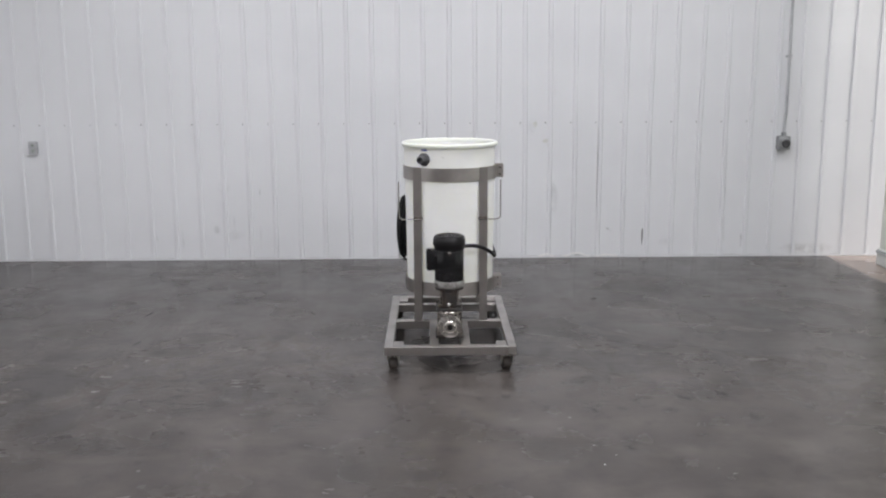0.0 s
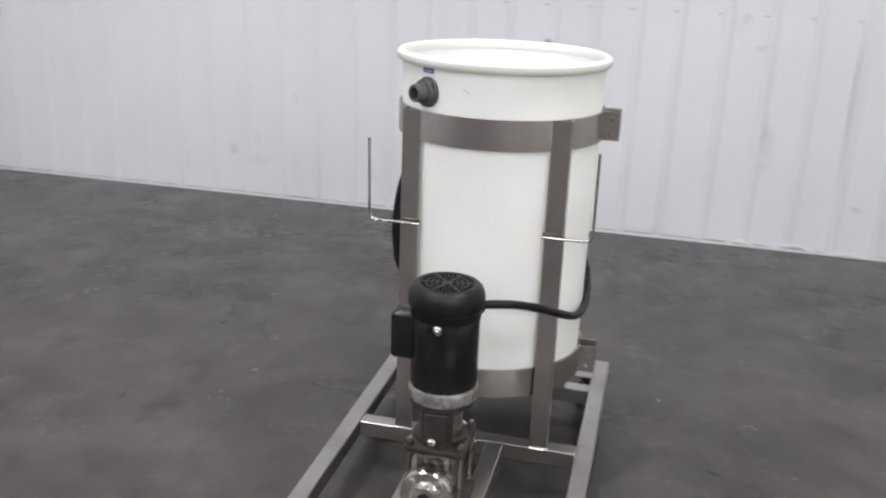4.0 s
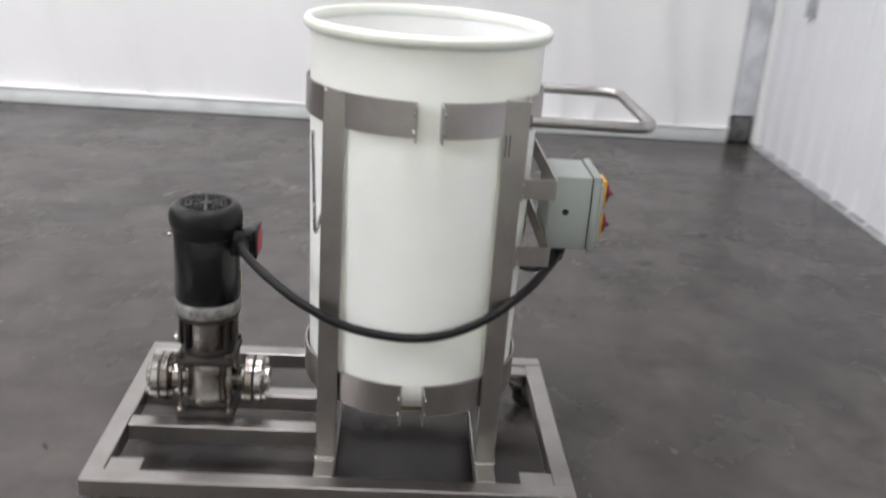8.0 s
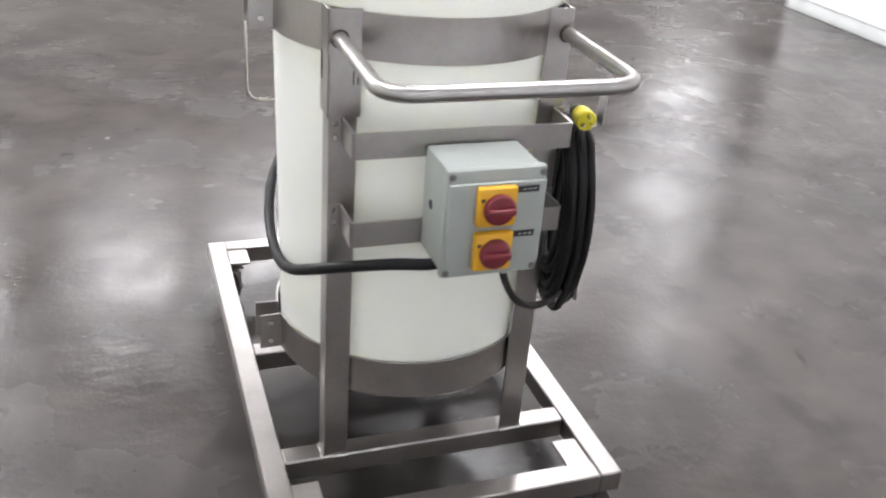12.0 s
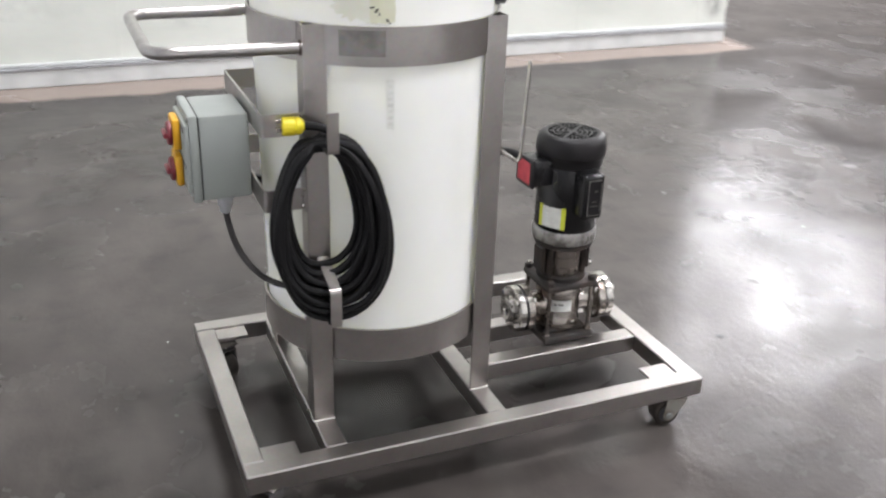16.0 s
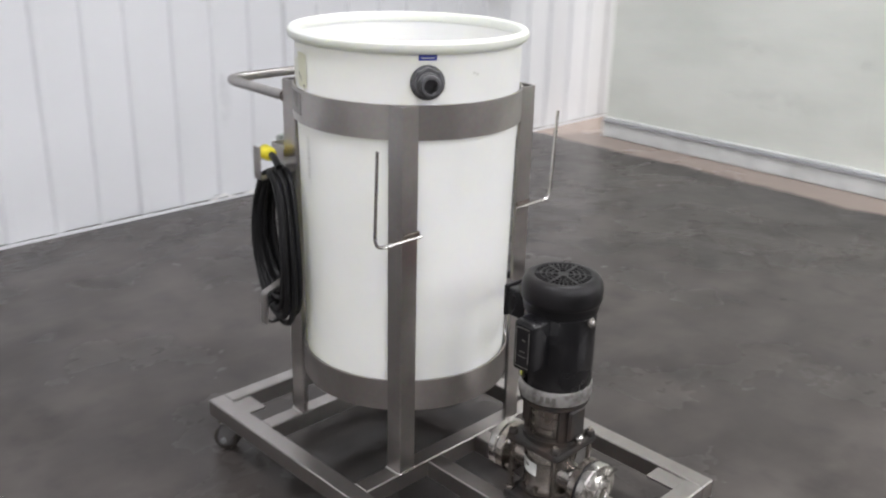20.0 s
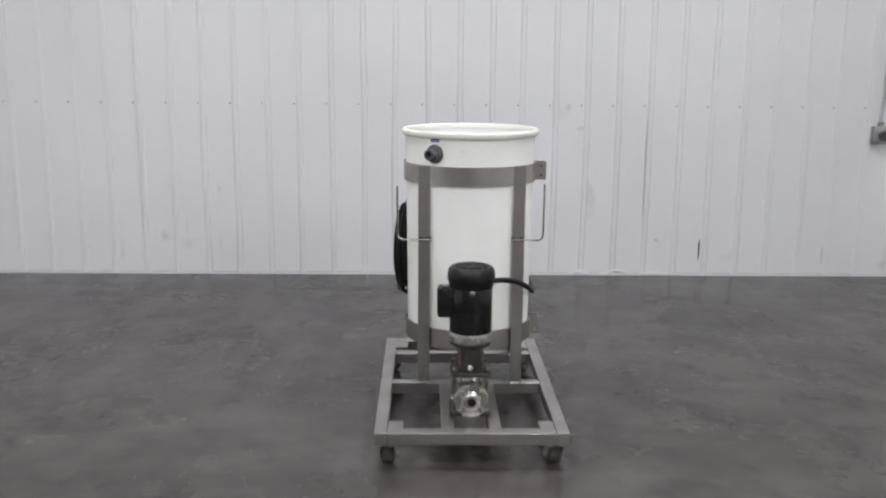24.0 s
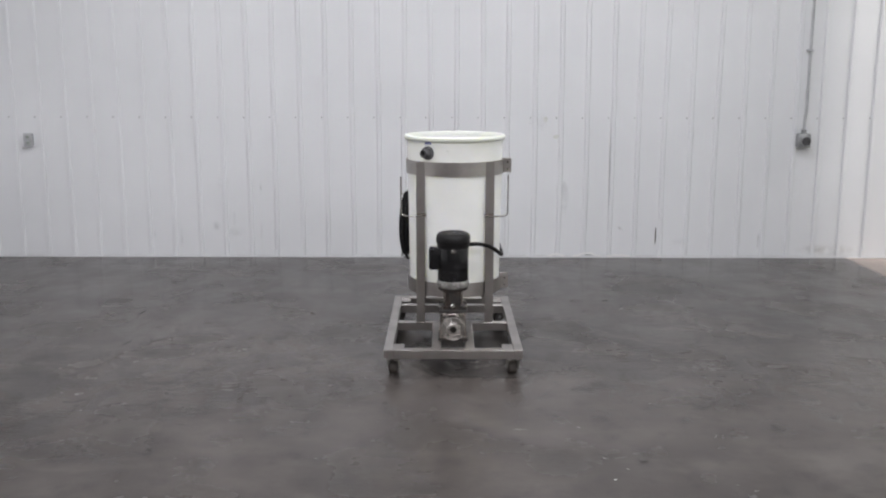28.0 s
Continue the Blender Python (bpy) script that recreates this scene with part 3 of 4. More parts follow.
part("gap_foot", block(W - 0.17, W + 0.02, WEST_TOP + 0.02, N - 0.03, 0, 0.2, 0.04, None, None, 3), DARK_FOOT_AND_FORK, post, "dark block for the dim foot of the gap")

# east wall, which ends in an opening
wall_east = tagged(part("wall_east", block(E, E + 0.16, WALL_END, EAST_TOP, 0.12, ROOM_H, 0.004), WALL_EAST, None, "", False), "smooth off-white stained wall panel", "wall", "", "structure")
for y in (-3.05, -2.01, -0.97, 0.075, 1.12, 2.17):
    part("panel_seam", block(E - 0.003, E - 0.0, y - 0.012, y + 0.012, 0.14, ROOM_H - 0.01, 0.001), WALL_EAST, wall_east)
for y, z, w, h in ((1.9, 0.75, 0.5, 0.10), (1.65, 0.45, 0.9, 0.16), (0.45, 0.75, 0.16, 0.22), (-0.2, 0.9, 0.6, 0.2), (0.75, 0.35, 0.5, 0.12), (-1.3, 0.55, 0.6, 0.2), (-2.2, 0.9, 0.4, 0.3), (2.4, 1.2, 0.5, 0.4), (0.075, 0.3, 0.05, 0.5), (1.13, 0.72, 0.16, 0.10)):
    wall_mark("stain", y, z, w, h, GREY_STAIN, wall_east, 0.1, False)
wall_mark("stain", -3.17, 0.27, 0.2, 0.22, DARK_SCUFF_AND_GAP, wall_east, 0, False)
wall_mark("stain", -3.05, 0.45, 0.4, 0.5, GREY_STAIN, wall_east, 0, False)
curb_e = tagged(part("baseboard_east", block(E - 0.02, E + 0.16, WALL_END, EAST_TOP + 0.01, 0, 0.105, 0.006), CURB), "pale painted curb with a metal track", "baseboard", "", "structure")
# torn stretch of the track
p = [(E - 0.040 - 0.010 * math.sin(math.pi * i / 8), 1.25 + 0.02 * i, 0.098 - 0.028 * math.sin(math.pi * i / 8) ** 2) for i in range(9)]
part("torn_lip", sweep_tube(p, 0, 4, None, False, (0.004, 0.001, (0, 0, 1))), CURB, curb_e)
part("track", block(E - 0.035, E + 0.02, WALL_END, EAST_TOP, 0.107, 0.1225, 0.002), CONDUIT_GREY, curb_e)
part("upper_lip", block(E - 0.022, E + 0.02, WALL_END, EAST_TOP, 0.124, 0.142, 0.004), CURB, curb_e)

# plain walls that close the place
for nm, box in (("wall_south", (W2 - 0.2, E2 + 0.2, S - 0.2, S)), ("wall_far_east", (E2, E2 + 0.2, S, N + 0.2)), ("wall_far_west", (W2 - 0.2, W2, S, WALL_END + 0.2)),
                ("wall_return_west", (W2, W - 0.2, WALL_END, WALL_END + 0.2))):
    tagged(part(nm, block(*box, 0, ROOM_H, 0), PLAIN, None, "", False), "plain painted wall", "wall", "", "structure")


# wall fittings
def wall_outlet(x, z, cover, label):
    o = thing("wall_outlet", label, "outlet", (x, N, z), "outlets on the ribbed wall")
    part("box", block(x - 0.034, x + 0.034, N - 0.040, N, z - 0.055, z + 0.055, 0.004), cover, o)
    part("cover", block(x - 0.038, x + 0.038, N - 0.045, N - 0.040, z - 0.06, z + 0.06, 0.002), cover, o)
    for dz in (-0.026, 0.026):
        face = part("socket", lathe([(0, 0), (0.017, 0), (0.017, 0.003), (0.014, 0.004), (0, 0.004)], facing(x, N - 0.045, z + dz, -90), 20), BOX_GREY, o)
        for dx in (-0.006, 0.006):
            part("slot", block(x + dx - 0.0012, x + dx + 0.0012, N - 0.0496, N - 0.0491, z + dz - 0.005, z + dz + 0.005, 0), HOLE, face)
    part("screw", hex_head(facing(x, N - 0.045, z, -90), 0.004, 0.002), GALV, o)
    return o


wall_outlet(-3.648, 1.03, CONDUIT_GREY, "grey metal duplex outlet box on the ribbed wall")
wall_outlet(-0.185, 1.008, WALL_RIB, "pale duplex outlet box on the ribbed wall behind the tank")

cx, cz = 3.052, 1.037
sock = thing("power_socket", "grey cast power socket at the end of a wall conduit", "socket", (cx, N, cz))
part("box", block(cx - 0.055, cx + 0.055, N - 0.075, N, cz - 0.06, cz + 0.06, 0.008, None, None, 2), GALV, sock)
part("socket", lathe([(0, 0), (0.036, 0), (0.036, 0.018), (0.03, 0.022), (0.024, 0.022), (0.024, 0.006), (0, 0.006)], facing(cx + 0.012, N - 0.075, cz - 0.004, -90), 24), PVC, sock)
part("hub", lathe([(0, 0), (0.022, 0), (0.022, 0.03), (0.017, 0.034), (0, 0.034)], pose(cx, N - 0.04, cz + 0.06), 20), GALV, sock)
pipe = rounded_path([(cx, N - 0.04, cz + 0.07), (cx, N - 0.04, cz + 0.15), (cx + 0.012, N - 0.03, cz + 0.26), (cx + 0.012, N - 0.03, ROOM_H)], 0.04)
part("conduit", sweep_tube(pipe, 0.0115, 12), CONDUIT_GREY, sock)
for z in (1.80, 3.2):
    part("strap", block(cx - 0.012, cx + 0.034, N - 0.046, N - 0.003, z - 0.009, z + 0.009, 0.004), CONDUIT_GREY, sock)


# ---------------------------------------------------------------- the cart
TOP, TUBE, L, HW = 0.153, 0.0508, 1.232, 0.3765
FRONT = -0.004
REAR = FRONT + L
LOW = TOP - TUBE
TX, TY = 0.014, 0.796
cart = thing("tank_cart", "welded stainless steel frame cart on four casters", "cart", (0, (FRONT + REAR) / 2, 0))
for sx in (-1, 1):
    part("side_rail", block(min(sx * HW, sx * (HW - TUBE)), max(sx * HW, sx * (HW - TUBE)), FRONT, REAR, LOW, TOP, 0.003), STEEL, cart)
for y in (FRONT, REAR - TUBE):
    part("end_rail", block(-HW + TUBE, HW - TUBE, y, y + TUBE, LOW, TOP - 0.0005, 0.003), STEEL, cart)
for y in (0.562, 0.978):
    part("cross_rail", block(-HW + TUBE, HW - TUBE, y, y + TUBE, LOW, TOP - 0.001, 0.003), STEEL, cart)
for x in (-0.117, 0.066):
    part("pump_rail", block(x, x + TUBE, FRONT + TUBE, 0.562, LOW, TOP - 0.001, 0.003), STEEL, cart)
for sx in (-1, 1):
    for sy in (0, 1):
        x0, x1 = sx * (HW - TUBE - 0.058), sx * (HW - TUBE)
        y0, y1 = (FRONT + TUBE, FRONT + TUBE + 0.085) if sy == 0 else (REAR - TUBE - 0.085, REAR - TUBE)
        part("corner_plate", block(min(x0, x1), max(x0, x1), y0, y1, TOP - 0.012, TOP - 0.005, 0.0015), STEEL, cart)
# uprights of angle bar, heels outward
UX, UT = 0.228, 0.005
for sx in (-1, 1):
    for y0, heel in ((0.562, 0), (0.978, 1)):
        xa, xb = TX + sx * UX, TX + sx * (UX - TUBE)
        yh = y0 if heel == 0 else y0 + TUBE
        b = bmesh.new()
        yi = yh + (UT if heel == 0 else -UT)
        ye = yh + (TUBE if heel == 0 else -TUBE)
        xi = TX + sx * (UX - UT)
        pts = [(xa, yh), (xb, yh), (xb, yi), (xi, yi), (xi, ye), (xa, ye)]
        lo = [b.verts.new((px_, py_, TOP - 0.001)) for px_, py_ in pts]
        hi = [b.verts.new((px_, py_, 1.114)) for px_, py_ in pts]
        b.faces.new(lo)
        b.faces.new(hi)
        for i in range(6):
            b.faces.new((lo[i], lo[(i + 1) % 6], hi[(i + 1) % 6], hi[i]))
        bmesh.ops.recalc_face_normals(b, faces=b.faces[:])
        bmesh.ops.bevel(b, geom=[e for e in b.edges if abs(e.verts[0].co.z - e.verts[1].co.z) > 0.5], offset=0.0015, segments=1, affect="EDGES")
        up = part("upright", b, STEEL, cart)
        weld = sweep_tube(rounded_path([(xb, yh - (0.002 if heel == 0 else -0.002), TOP), (xa + sx * 0.002, yh, TOP), (xa + sx * 0.002, ye, TOP)], 0.004), 0.004, 6)
        part("weld_bead", weld, PLATED, up)
# hoops: flat bar rings split on the east side, with bolted ears
for z0, z1, r in ((1.031, 1.113, 0.289), (0.318, 0.402, 0.280)):
    hoop = part("hoop", arc_bar(r, r + 0.005, z0, z1, 6.5, 355.5, TX, TY, 96), STEEL, cart)
    for a, s in ((6.5, 1), (-4.5, -1)):
        d = Vector((math.cos(radians(a)), math.sin(radians(a)), 0))
        p0 = Vector((TX, TY, 0)) + d * (r + 0.001)
        ear = block(0, 0.05, -0.0025, 0.0025, z0, z1, 0.001, None, pose(p0.x, p0.y, 0, 0, 0, a * 0.3))
        e = part("clamp_ear", ear, STEEL, hoop)
        for zz in (z0 + 0.02, z1 - 0.02):
            part("bolt", hex_head(pose(p0.x + 0.027, p0.y + s * 0.0024, zz, -90 * s, 0, 0), 0.007, 0.006), PLATED, hoop)
# unseen disc under the tank, added to carry it and darken the floor below
part("support_shade_disc", lathe([(0, 0.324), (0.279, 0.324), (0.279, 0.331), (0, 0.331)], pose(TX, TY, 0), 64), STEEL, cart)
# sleeve plate on the north-east upright
ex = TX + UX
b = block(ex - 0.056, ex + 0.004, 1.0295, 1.0335, 0.925, 1.118, 0.001)
block(ex + 0.0005, ex + 0.0045, 0.976, 1.0335, 0.925, 1.118, 0.001, b)
sleeve = part("sleeve", b, STEEL, cart)
for x in (ex - 0.050, ex - 0.042):
    part("slot", block(x - 0.0012, x + 0.0012, 1.0336, 1.0341, 0.985, 1.036, 0), HOLE, sleeve)
for y in (0.983, 0.991):
    part("slot", block(ex + 0.0046, ex + 0.0051, y - 0.0012, y + 0.0012, 0.985, 1.036, 0), HOLE, sleeve)
# push handle
hz = 1.067
hp = rounded_path([(0.226, 1.031, hz), (0.230, 1.329, hz), (-0.196, 1.329, hz), (-0.204, 1.027, hz)], 0.06, 8)
handle = part("push_handle", sweep_tube(hp, 0.0132, 16), SATIN, cart, "bent stainless tube handle")
for x, y in ((0.226, 1.0335), (-0.204, 1.029)):
    part("weld_bead", lathe([(0.013, 0), (0.0168, 0.001), (0.0155, 0.004), (0.0135, 0.006)], facing(x, y, hz, 90), 20), WELD, handle)
# wire hooks on the front uprights
for sx, end, top in ((1, 0.320, 1.040), (-1, -0.302, 1.030)):
    x0, x1 = TX + sx * 0.172, TX + sx * 0.226
    p = rounded_path([(x0, 0.557, 0.797), (end, 0.556, 0.797), (end, 0.547, top)], 0.03)
    hook = part("wire_hook", sweep_tube(p, 0.0042, 8), PLATED, cart)
    part("weld_spot", block(min(x0, x1), max(x0, x1), 0.5575, 0.5622, 0.791, 0.811, 0.003), WELD, hook)
# flat hooks that carry the cord
for pts in ([(-0.213, 0.997, 0.878), (-0.319, 0.997, 0.870), (-0.319, 0.997, 0.957)],
            [(-0.213, 0.997, 0.590), (-0.316, 0.997, 0.553), (-0.319, 0.997, 0.466)]):
    part("cord_hook", sweep_tube(rounded_path(pts, 0.008, 4), 0, 4, None, False, (0.0125, 0.0025, (0, 1, 0))), STEEL, cart)
# straps that carry the enclosure
for z0, z1 in ((0.878, 0.926), (0.707, 0.756)):
    zc, zh = (z0 + z1) / 2, (z1 - z0) / 2
    xe, xw = 0.218, -0.194
    p = rounded_path([(xe + 0.022, 1.0315, zc), (xe, 1.0315, zc), (xe, 1.116, zc), (xw, 1.116, zc), (xw, 1.0315, zc), (xw - 0.020, 1.0315, zc)], 0.006, 3)
    strap = part("enclosure_strap", sweep_tube(p, 0, 4, None, False, (zh, 0.0025, (0, 0, 1))), STEEL, cart)
    for x in (xe + 0.013, xw - 0.011):
        for dz in (-0.013, 0.013):
            part("bolt", hex_head(facing(x, 1.034, zc + dz, 90), 0.0055, 0.004), PLATED, strap)


def caster(x, y, turn, fork_look):
    """Swivel caster: top plate, race, fork and a wide brown-black wheel that trails behind the pivot."""
    spin = pose(x, y, 0, 0, 0, turn)
    c = part("caster", block(-0.036, 0.036, -0.042, 0.042, LOW - 0.006, LOW, 0.001, None, spin), PLATED, cart)
    part("swivel", lathe([(0.0, LOW - 0.006), (0.026, LOW - 0.006), (0.029, LOW - 0.011), (0.026, LOW - 0.016), (0, LOW - 0.016)], spin, 24), PLATED, c)
    axle = spin @ pose(0.026, 0, 0.0375) @ pose(0, 0, 0, 90)
    b = bmesh.new()
    side = [(-0.022, LOW - 0.014), (-0.018, LOW - 0.030)] + [(0.026 + 0.017 * math.cos(radians(q)), 0.0375 + 0.017 * math.sin(radians(q))) for q in range(205, 391, 15)] + [(0.036, LOW - 0.014)]
    for k in (-1, 1):
        rings = [[b.verts.new(spin @ Vector((u, k * 0.031 + d, v))) for u, v in side] for d in (-0.0015, 0.0015)]
        b.faces.new(rings[0])
        b.faces.new(rings[1][::-1])
        for i in range(len(side)):
            j = (i + 1) % len(side)
            b.faces.new((rings[0][i], rings[1][i], rings[1][j], rings[0][j]))
    bmesh.ops.recalc_face_normals(b, faces=b.faces)
    block(-0.022, 0.034, -0.0325, 0.0325, LOW - 0.018, LOW - 0.014, 0.001, b, spin)
    part("fork", b, fork_look, c)
    wheel = part("wheel", lathe([(0, -0.022), (0.012, -0.025), (0.0258, -0.019), (0.0258, 0.019), (0.012, 0.025), (0, 0.022)], axle, 24), PVC, c)
    part("tyre", lathe([(0.026, -0.023), (0.033, -0.023), (0.0375, -0.017), (0.0375, 0.017), (0.033, 0.023), (0.026, 0.023), (0.026, -0.023)], axle, 32), TYRE, c)
    part("axle_nut", hex_head(axle @ pose(0, 0, 0.0325), 0.010, 0.007), GALV, c)
    part("axle_bolt", hex_head(axle @ pose(0, 0, -0.0325, 180), 0.010, 0.006), GALV, c)


caster(0.327, FRONT + 0.05, 98, FORK_ZINC)
caster(-0.327, FRONT + 0.05, 84, FORK_ZINC)
# rear forks take a darker colour than the front ones
caster(0.327, REAR - 0.06, 205, DARK_FOOT_AND_FORK)
caster(-0.327, REAR - 0.06, 125, DARK_FOOT_AND_FORK)

# ---------------------------------------------------------------- the tank
tank = thing("plastic_tank", "open-topped white polyethylene drum tank held in steel hoops", "tank", (TX, TY, 0.332))
prof = [(0, 0.333), (0.245, 0.333), (0.264, 0.337), (0.272, 0.352), (0.274, 0.38), (0.278, 0.70), (0.285, 1.12), (0.2862, 1.222), (0.2885, 1.230),
        (0.2885, 1.236), (0.279, 1.236), (0.2768, 1.230),
        (0.277, 1.12), (0.270, 0.70), (0.266, 0.37), (0.25, 0.343), (0, 0.342)]
body = part("body", lathe(prof, pose(TX, TY, 0), 96), POLY, tank)
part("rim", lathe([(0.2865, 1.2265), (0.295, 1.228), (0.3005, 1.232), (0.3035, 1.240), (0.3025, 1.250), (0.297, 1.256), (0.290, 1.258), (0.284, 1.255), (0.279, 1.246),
                   (0.2765, 1.232), (0.280, 1.229), (0.2865, 1.2265)], pose(TX, TY, 0), 96), POLY_RIM, tank, "rolled rim, its dim translucent look put into the colour")


def tank_radius(z):
    return 0.278 + (0.285 - 0.278) * (z - 0.70) / 0.42 if z < 1.12 else 0.285 + 0.0012 * (z - 1.12) / 0.104


def decal(name, a0, a1, z0, z1, mat, parent, lift=0.0012, ragged=0.0, seed=1, n=10, label=""):
    """A thin skin that follows the drum's wall; ragged tears its outline."""
    b = bmesh.new()
    rows = []
    for i in range(n + 1):
        row = []
        for j in range(n + 1):
            u, v = 2 * i / n - 1, 2 * j / n - 1
            far = max(abs(u), abs(v))
            if ragged:
                turn = math.atan2(v, u)
                k = 1 + ragged * (noise.noise(Vector((2.2 * math.cos(turn), 2.2 * math.sin(turn), seed * 3.1))) + 0.6 * noise.noise(Vector((6 * math.cos(turn), 6 * math.sin(turn), seed * 1.7)))) * far
                u, v = u * k, v * k
            a = radians((a0 + a1) / 2 + (a1 - a0) / 2 * u)
            z = (z0 + z1) / 2 + (z1 - z0) / 2 * v
            r = tank_radius(z) + lift
            row.append(b.verts.new((TX + r * math.cos(a), TY + r * math.sin(a), z)))
        rows.append(row)
    for i in range(n):
        for j in range(n):
            b.faces.new((rows[i][j], rows[i + 1][j], rows[i + 1][j + 1], rows[i][j + 1]))
    return part(name, b, mat, parent, label)


PA = 236.5
port_dir = Vector((math.cos(radians(PA)), math.sin(radians(PA)), 0))
pp = Vector((TX, TY, 1.164)) + port_dir * 0.285
fm = facing(pp.x, pp.y, pp.z, PA)
port = part("bulkhead_fitting", lathe([(0.0, 0), (0.040, 0), (0.040, 0.006), (0.037, 0.008), (0, 0.008)], fm, 32), PVC, tank, "grey plastic bulkhead fitting")
part("nut", lathe([(0, 0.006), (0.037, 0.006), (0.037, 0.018), (0.034, 0.021), (0, 0.021)], fm, 8), PVC, port)
part("nipple", lathe([(0.027, 0.02), (0.027, 0.032), (0.0235, 0.034), (0.0235, 0.05), (0.0215, 0.052), (0.016, 0.052), (0.016, 0.01), (0, 0.01)], fm, 28), PVC, port)
part("bore", lathe([(0, 0.012), (0.0158, 0.012)], fm, 20), HOLE, port)
decal("blue_tag", PA - 4.2, PA + 4.2, 1.2135, 1.2265, BLUE, tank, 0.0016, 0, 1, 4)
decal("tag_print", PA - 3.0, PA + 3.0, 1.2185, 1.2205, LABEL_WHITE, tank, 0.0024, 0, 1, 3)
decal("sticker_residue", 146, 163, 1.122, 1.186, RESIDUE, tank, 0.0011, 0.42, 4, 24, "torn yellowed sticker residue")
decal("sticker_corner", 159.5, 170, 1.120, 1.203, RESIDUE_DEEP, tank, 0.0016, 0.06, 8, 16)
for k in range(8):
    rng = random.Random(70 + k)
    a = 159 + rng.uniform(0, 9)
    z = 1.150 - (a - 159) * 0.0035 + rng.uniform(-0.008, 0.008)
    decal("smudge", a, a + rng.uniform(0.6, 1.8), z, z + rng.uniform(0.002, 0.007), SMUDGE, tank, 0.002, 0.5, k, 6)
decal("print_strip", 166.6, 170.0, 0.893, 1.002, STRIP, tank, 0.0007, 0.08, 1, 12)
for k in range(7):
    decal("faint_print", 167.3, 169.3, 0.902 + k * 0.0135, 0.909 + k * 0.0135, FAINT_INK, tank, 0.0012, 0.3, k, 4)
rng = random.Random(3)
for a, z in ((259, 1.178), (261, 1.174)):
    decal("scuff", a, a + 1.5, z, z + 0.006, FAINT_INK, tank, 0.0009, 0.3, int(a), 5)
# dark tape on the upper hoop
b = arc_bar(0.2945, 0.2952, 1.052, 1.106, 147, 166, TX, TY, 12)
part("tape_patch", b, DULL_TAPE, cart, "dark tape patch on the hoop")

# ---------------------------------------------------------------- the pump
PX, PY = 0.0, 0.245
pump = thing("vertical_pump", "vertical multistage stainless pump with black electric motor", "pump", (PX, PY, TOP))
at = pose(PX, PY, 0)
b = block(-0.082, 0.082, -0.078, 0.078, TOP, TOP + 0.020, 0.006, None, at, 2)
block(-0.058, 0.058, -0.055, 0.055, TOP + 0.018, TOP + 0.034, 0.006, b, at, 2)
base = part("base_plate", b, IRON, pump, "dark rusty cast base plate")
part("lower_sleeve", lathe([(0.0, 0.180), (0.062, 0.180), (0.064, 0.185), (0.064, 0.205), (0.0615, 0.209), (0.0615, 0.276), (0.065, 0.280), (0.065, 0.302), (0.060, 0.3115), (0, 0.3115)], at, 48), CAST, pump)
part("sleeve_label", arc_bar(0.0619, 0.0624, 0.240, 0.274, 112, 188, PX, PY, 16), LABEL_WHITE, pump, "scuffed white label")
for a0, a1 in ((124, 136), (140, 148), (152, 166)):
    part("label_print", arc_bar(0.0626, 0.0629, 0.258, 0.265, a0, a1, PX, PY, 6), GREY_TAPE, pump)
part("middle_plate", block(-0.080, 0.080, -0.080, 0.080, 0.312, 0.334, 0.010, None, at, 2), IRON, pump, "rusty clamp plate")
for sx in (-1, 1):
    for sy in (-1, 1):
        part("tie_rod", rod((PX + sx * 0.066, PY + sy * 0.066, TOP + 0.015), (PX + sx * 0.066, PY + sy * 0.066, 0.352), 0.0065, 10), CAST, pump)
        part("rod_nut", hex_head(pose(PX + sx * 0.066, PY + sy * 0.066, 0.334), 0.012, 0.012), IRON, pump)
        part("foot_bolt", hex_head(pose(PX + sx * 0.066, PY + sy * 0.066, TOP + 0.02), 0.011, 0.009), CAST, pump)
# lantern: dark bracket, open on two sides that show the bright coupling guard
b = lathe([(0.044, 0.3345), (0.070, 0.3345), (0.070, 0.346), (0.044, 0.346), (0.044, 0.3345)], at, 40)
lathe([(0.044, 0.434), (0.078, 0.434), (0.083, 0.439), (0.083, 0.4475), (0.044, 0.4475), (0.044, 0.434)], at, 40, b)
for a in (90, 270):
    arc_bar(0.056, 0.068, 0.344, 0.436, a - 38, a + 38, PX, PY, 12, b)
    block(0.064, 0.076, -0.03, 0.03, 0.350, 0.432, 0.006, b, at @ pose(0, 0, 0, 0, 0, a))
part("lantern", b, IRON, pump, "dark motor bracket")
part("coupling_guard", lathe([(0.052, 0.346), (0.0545, 0.347), (0.0545, 0.372), (0.053, 0.373), (0.053, 0.375), (0.0545, 0.376), (0.0545, 0.402), (0.053, 0.403), (0.053, 0.405), (0.0545, 0.406), (0.0545, 0.433), (0.052, 0.434)], at, 40), CAST, pump)
part("vent_plug", lathe([(0, 0), (0.009, 0), (0.012, 0.006), (0.012, 0.014), (0.006, 0.019), (0, 0.019)], facing(PX - 0.004, PY - 0.077, 0.358, -90), 16), PLATED, pump, "bright vent plug")
part("drain_plug", hex_head(facing(PX - 0.064, PY - 0.01, 0.205, 180), 0.009, 0.012), CAST, pump)


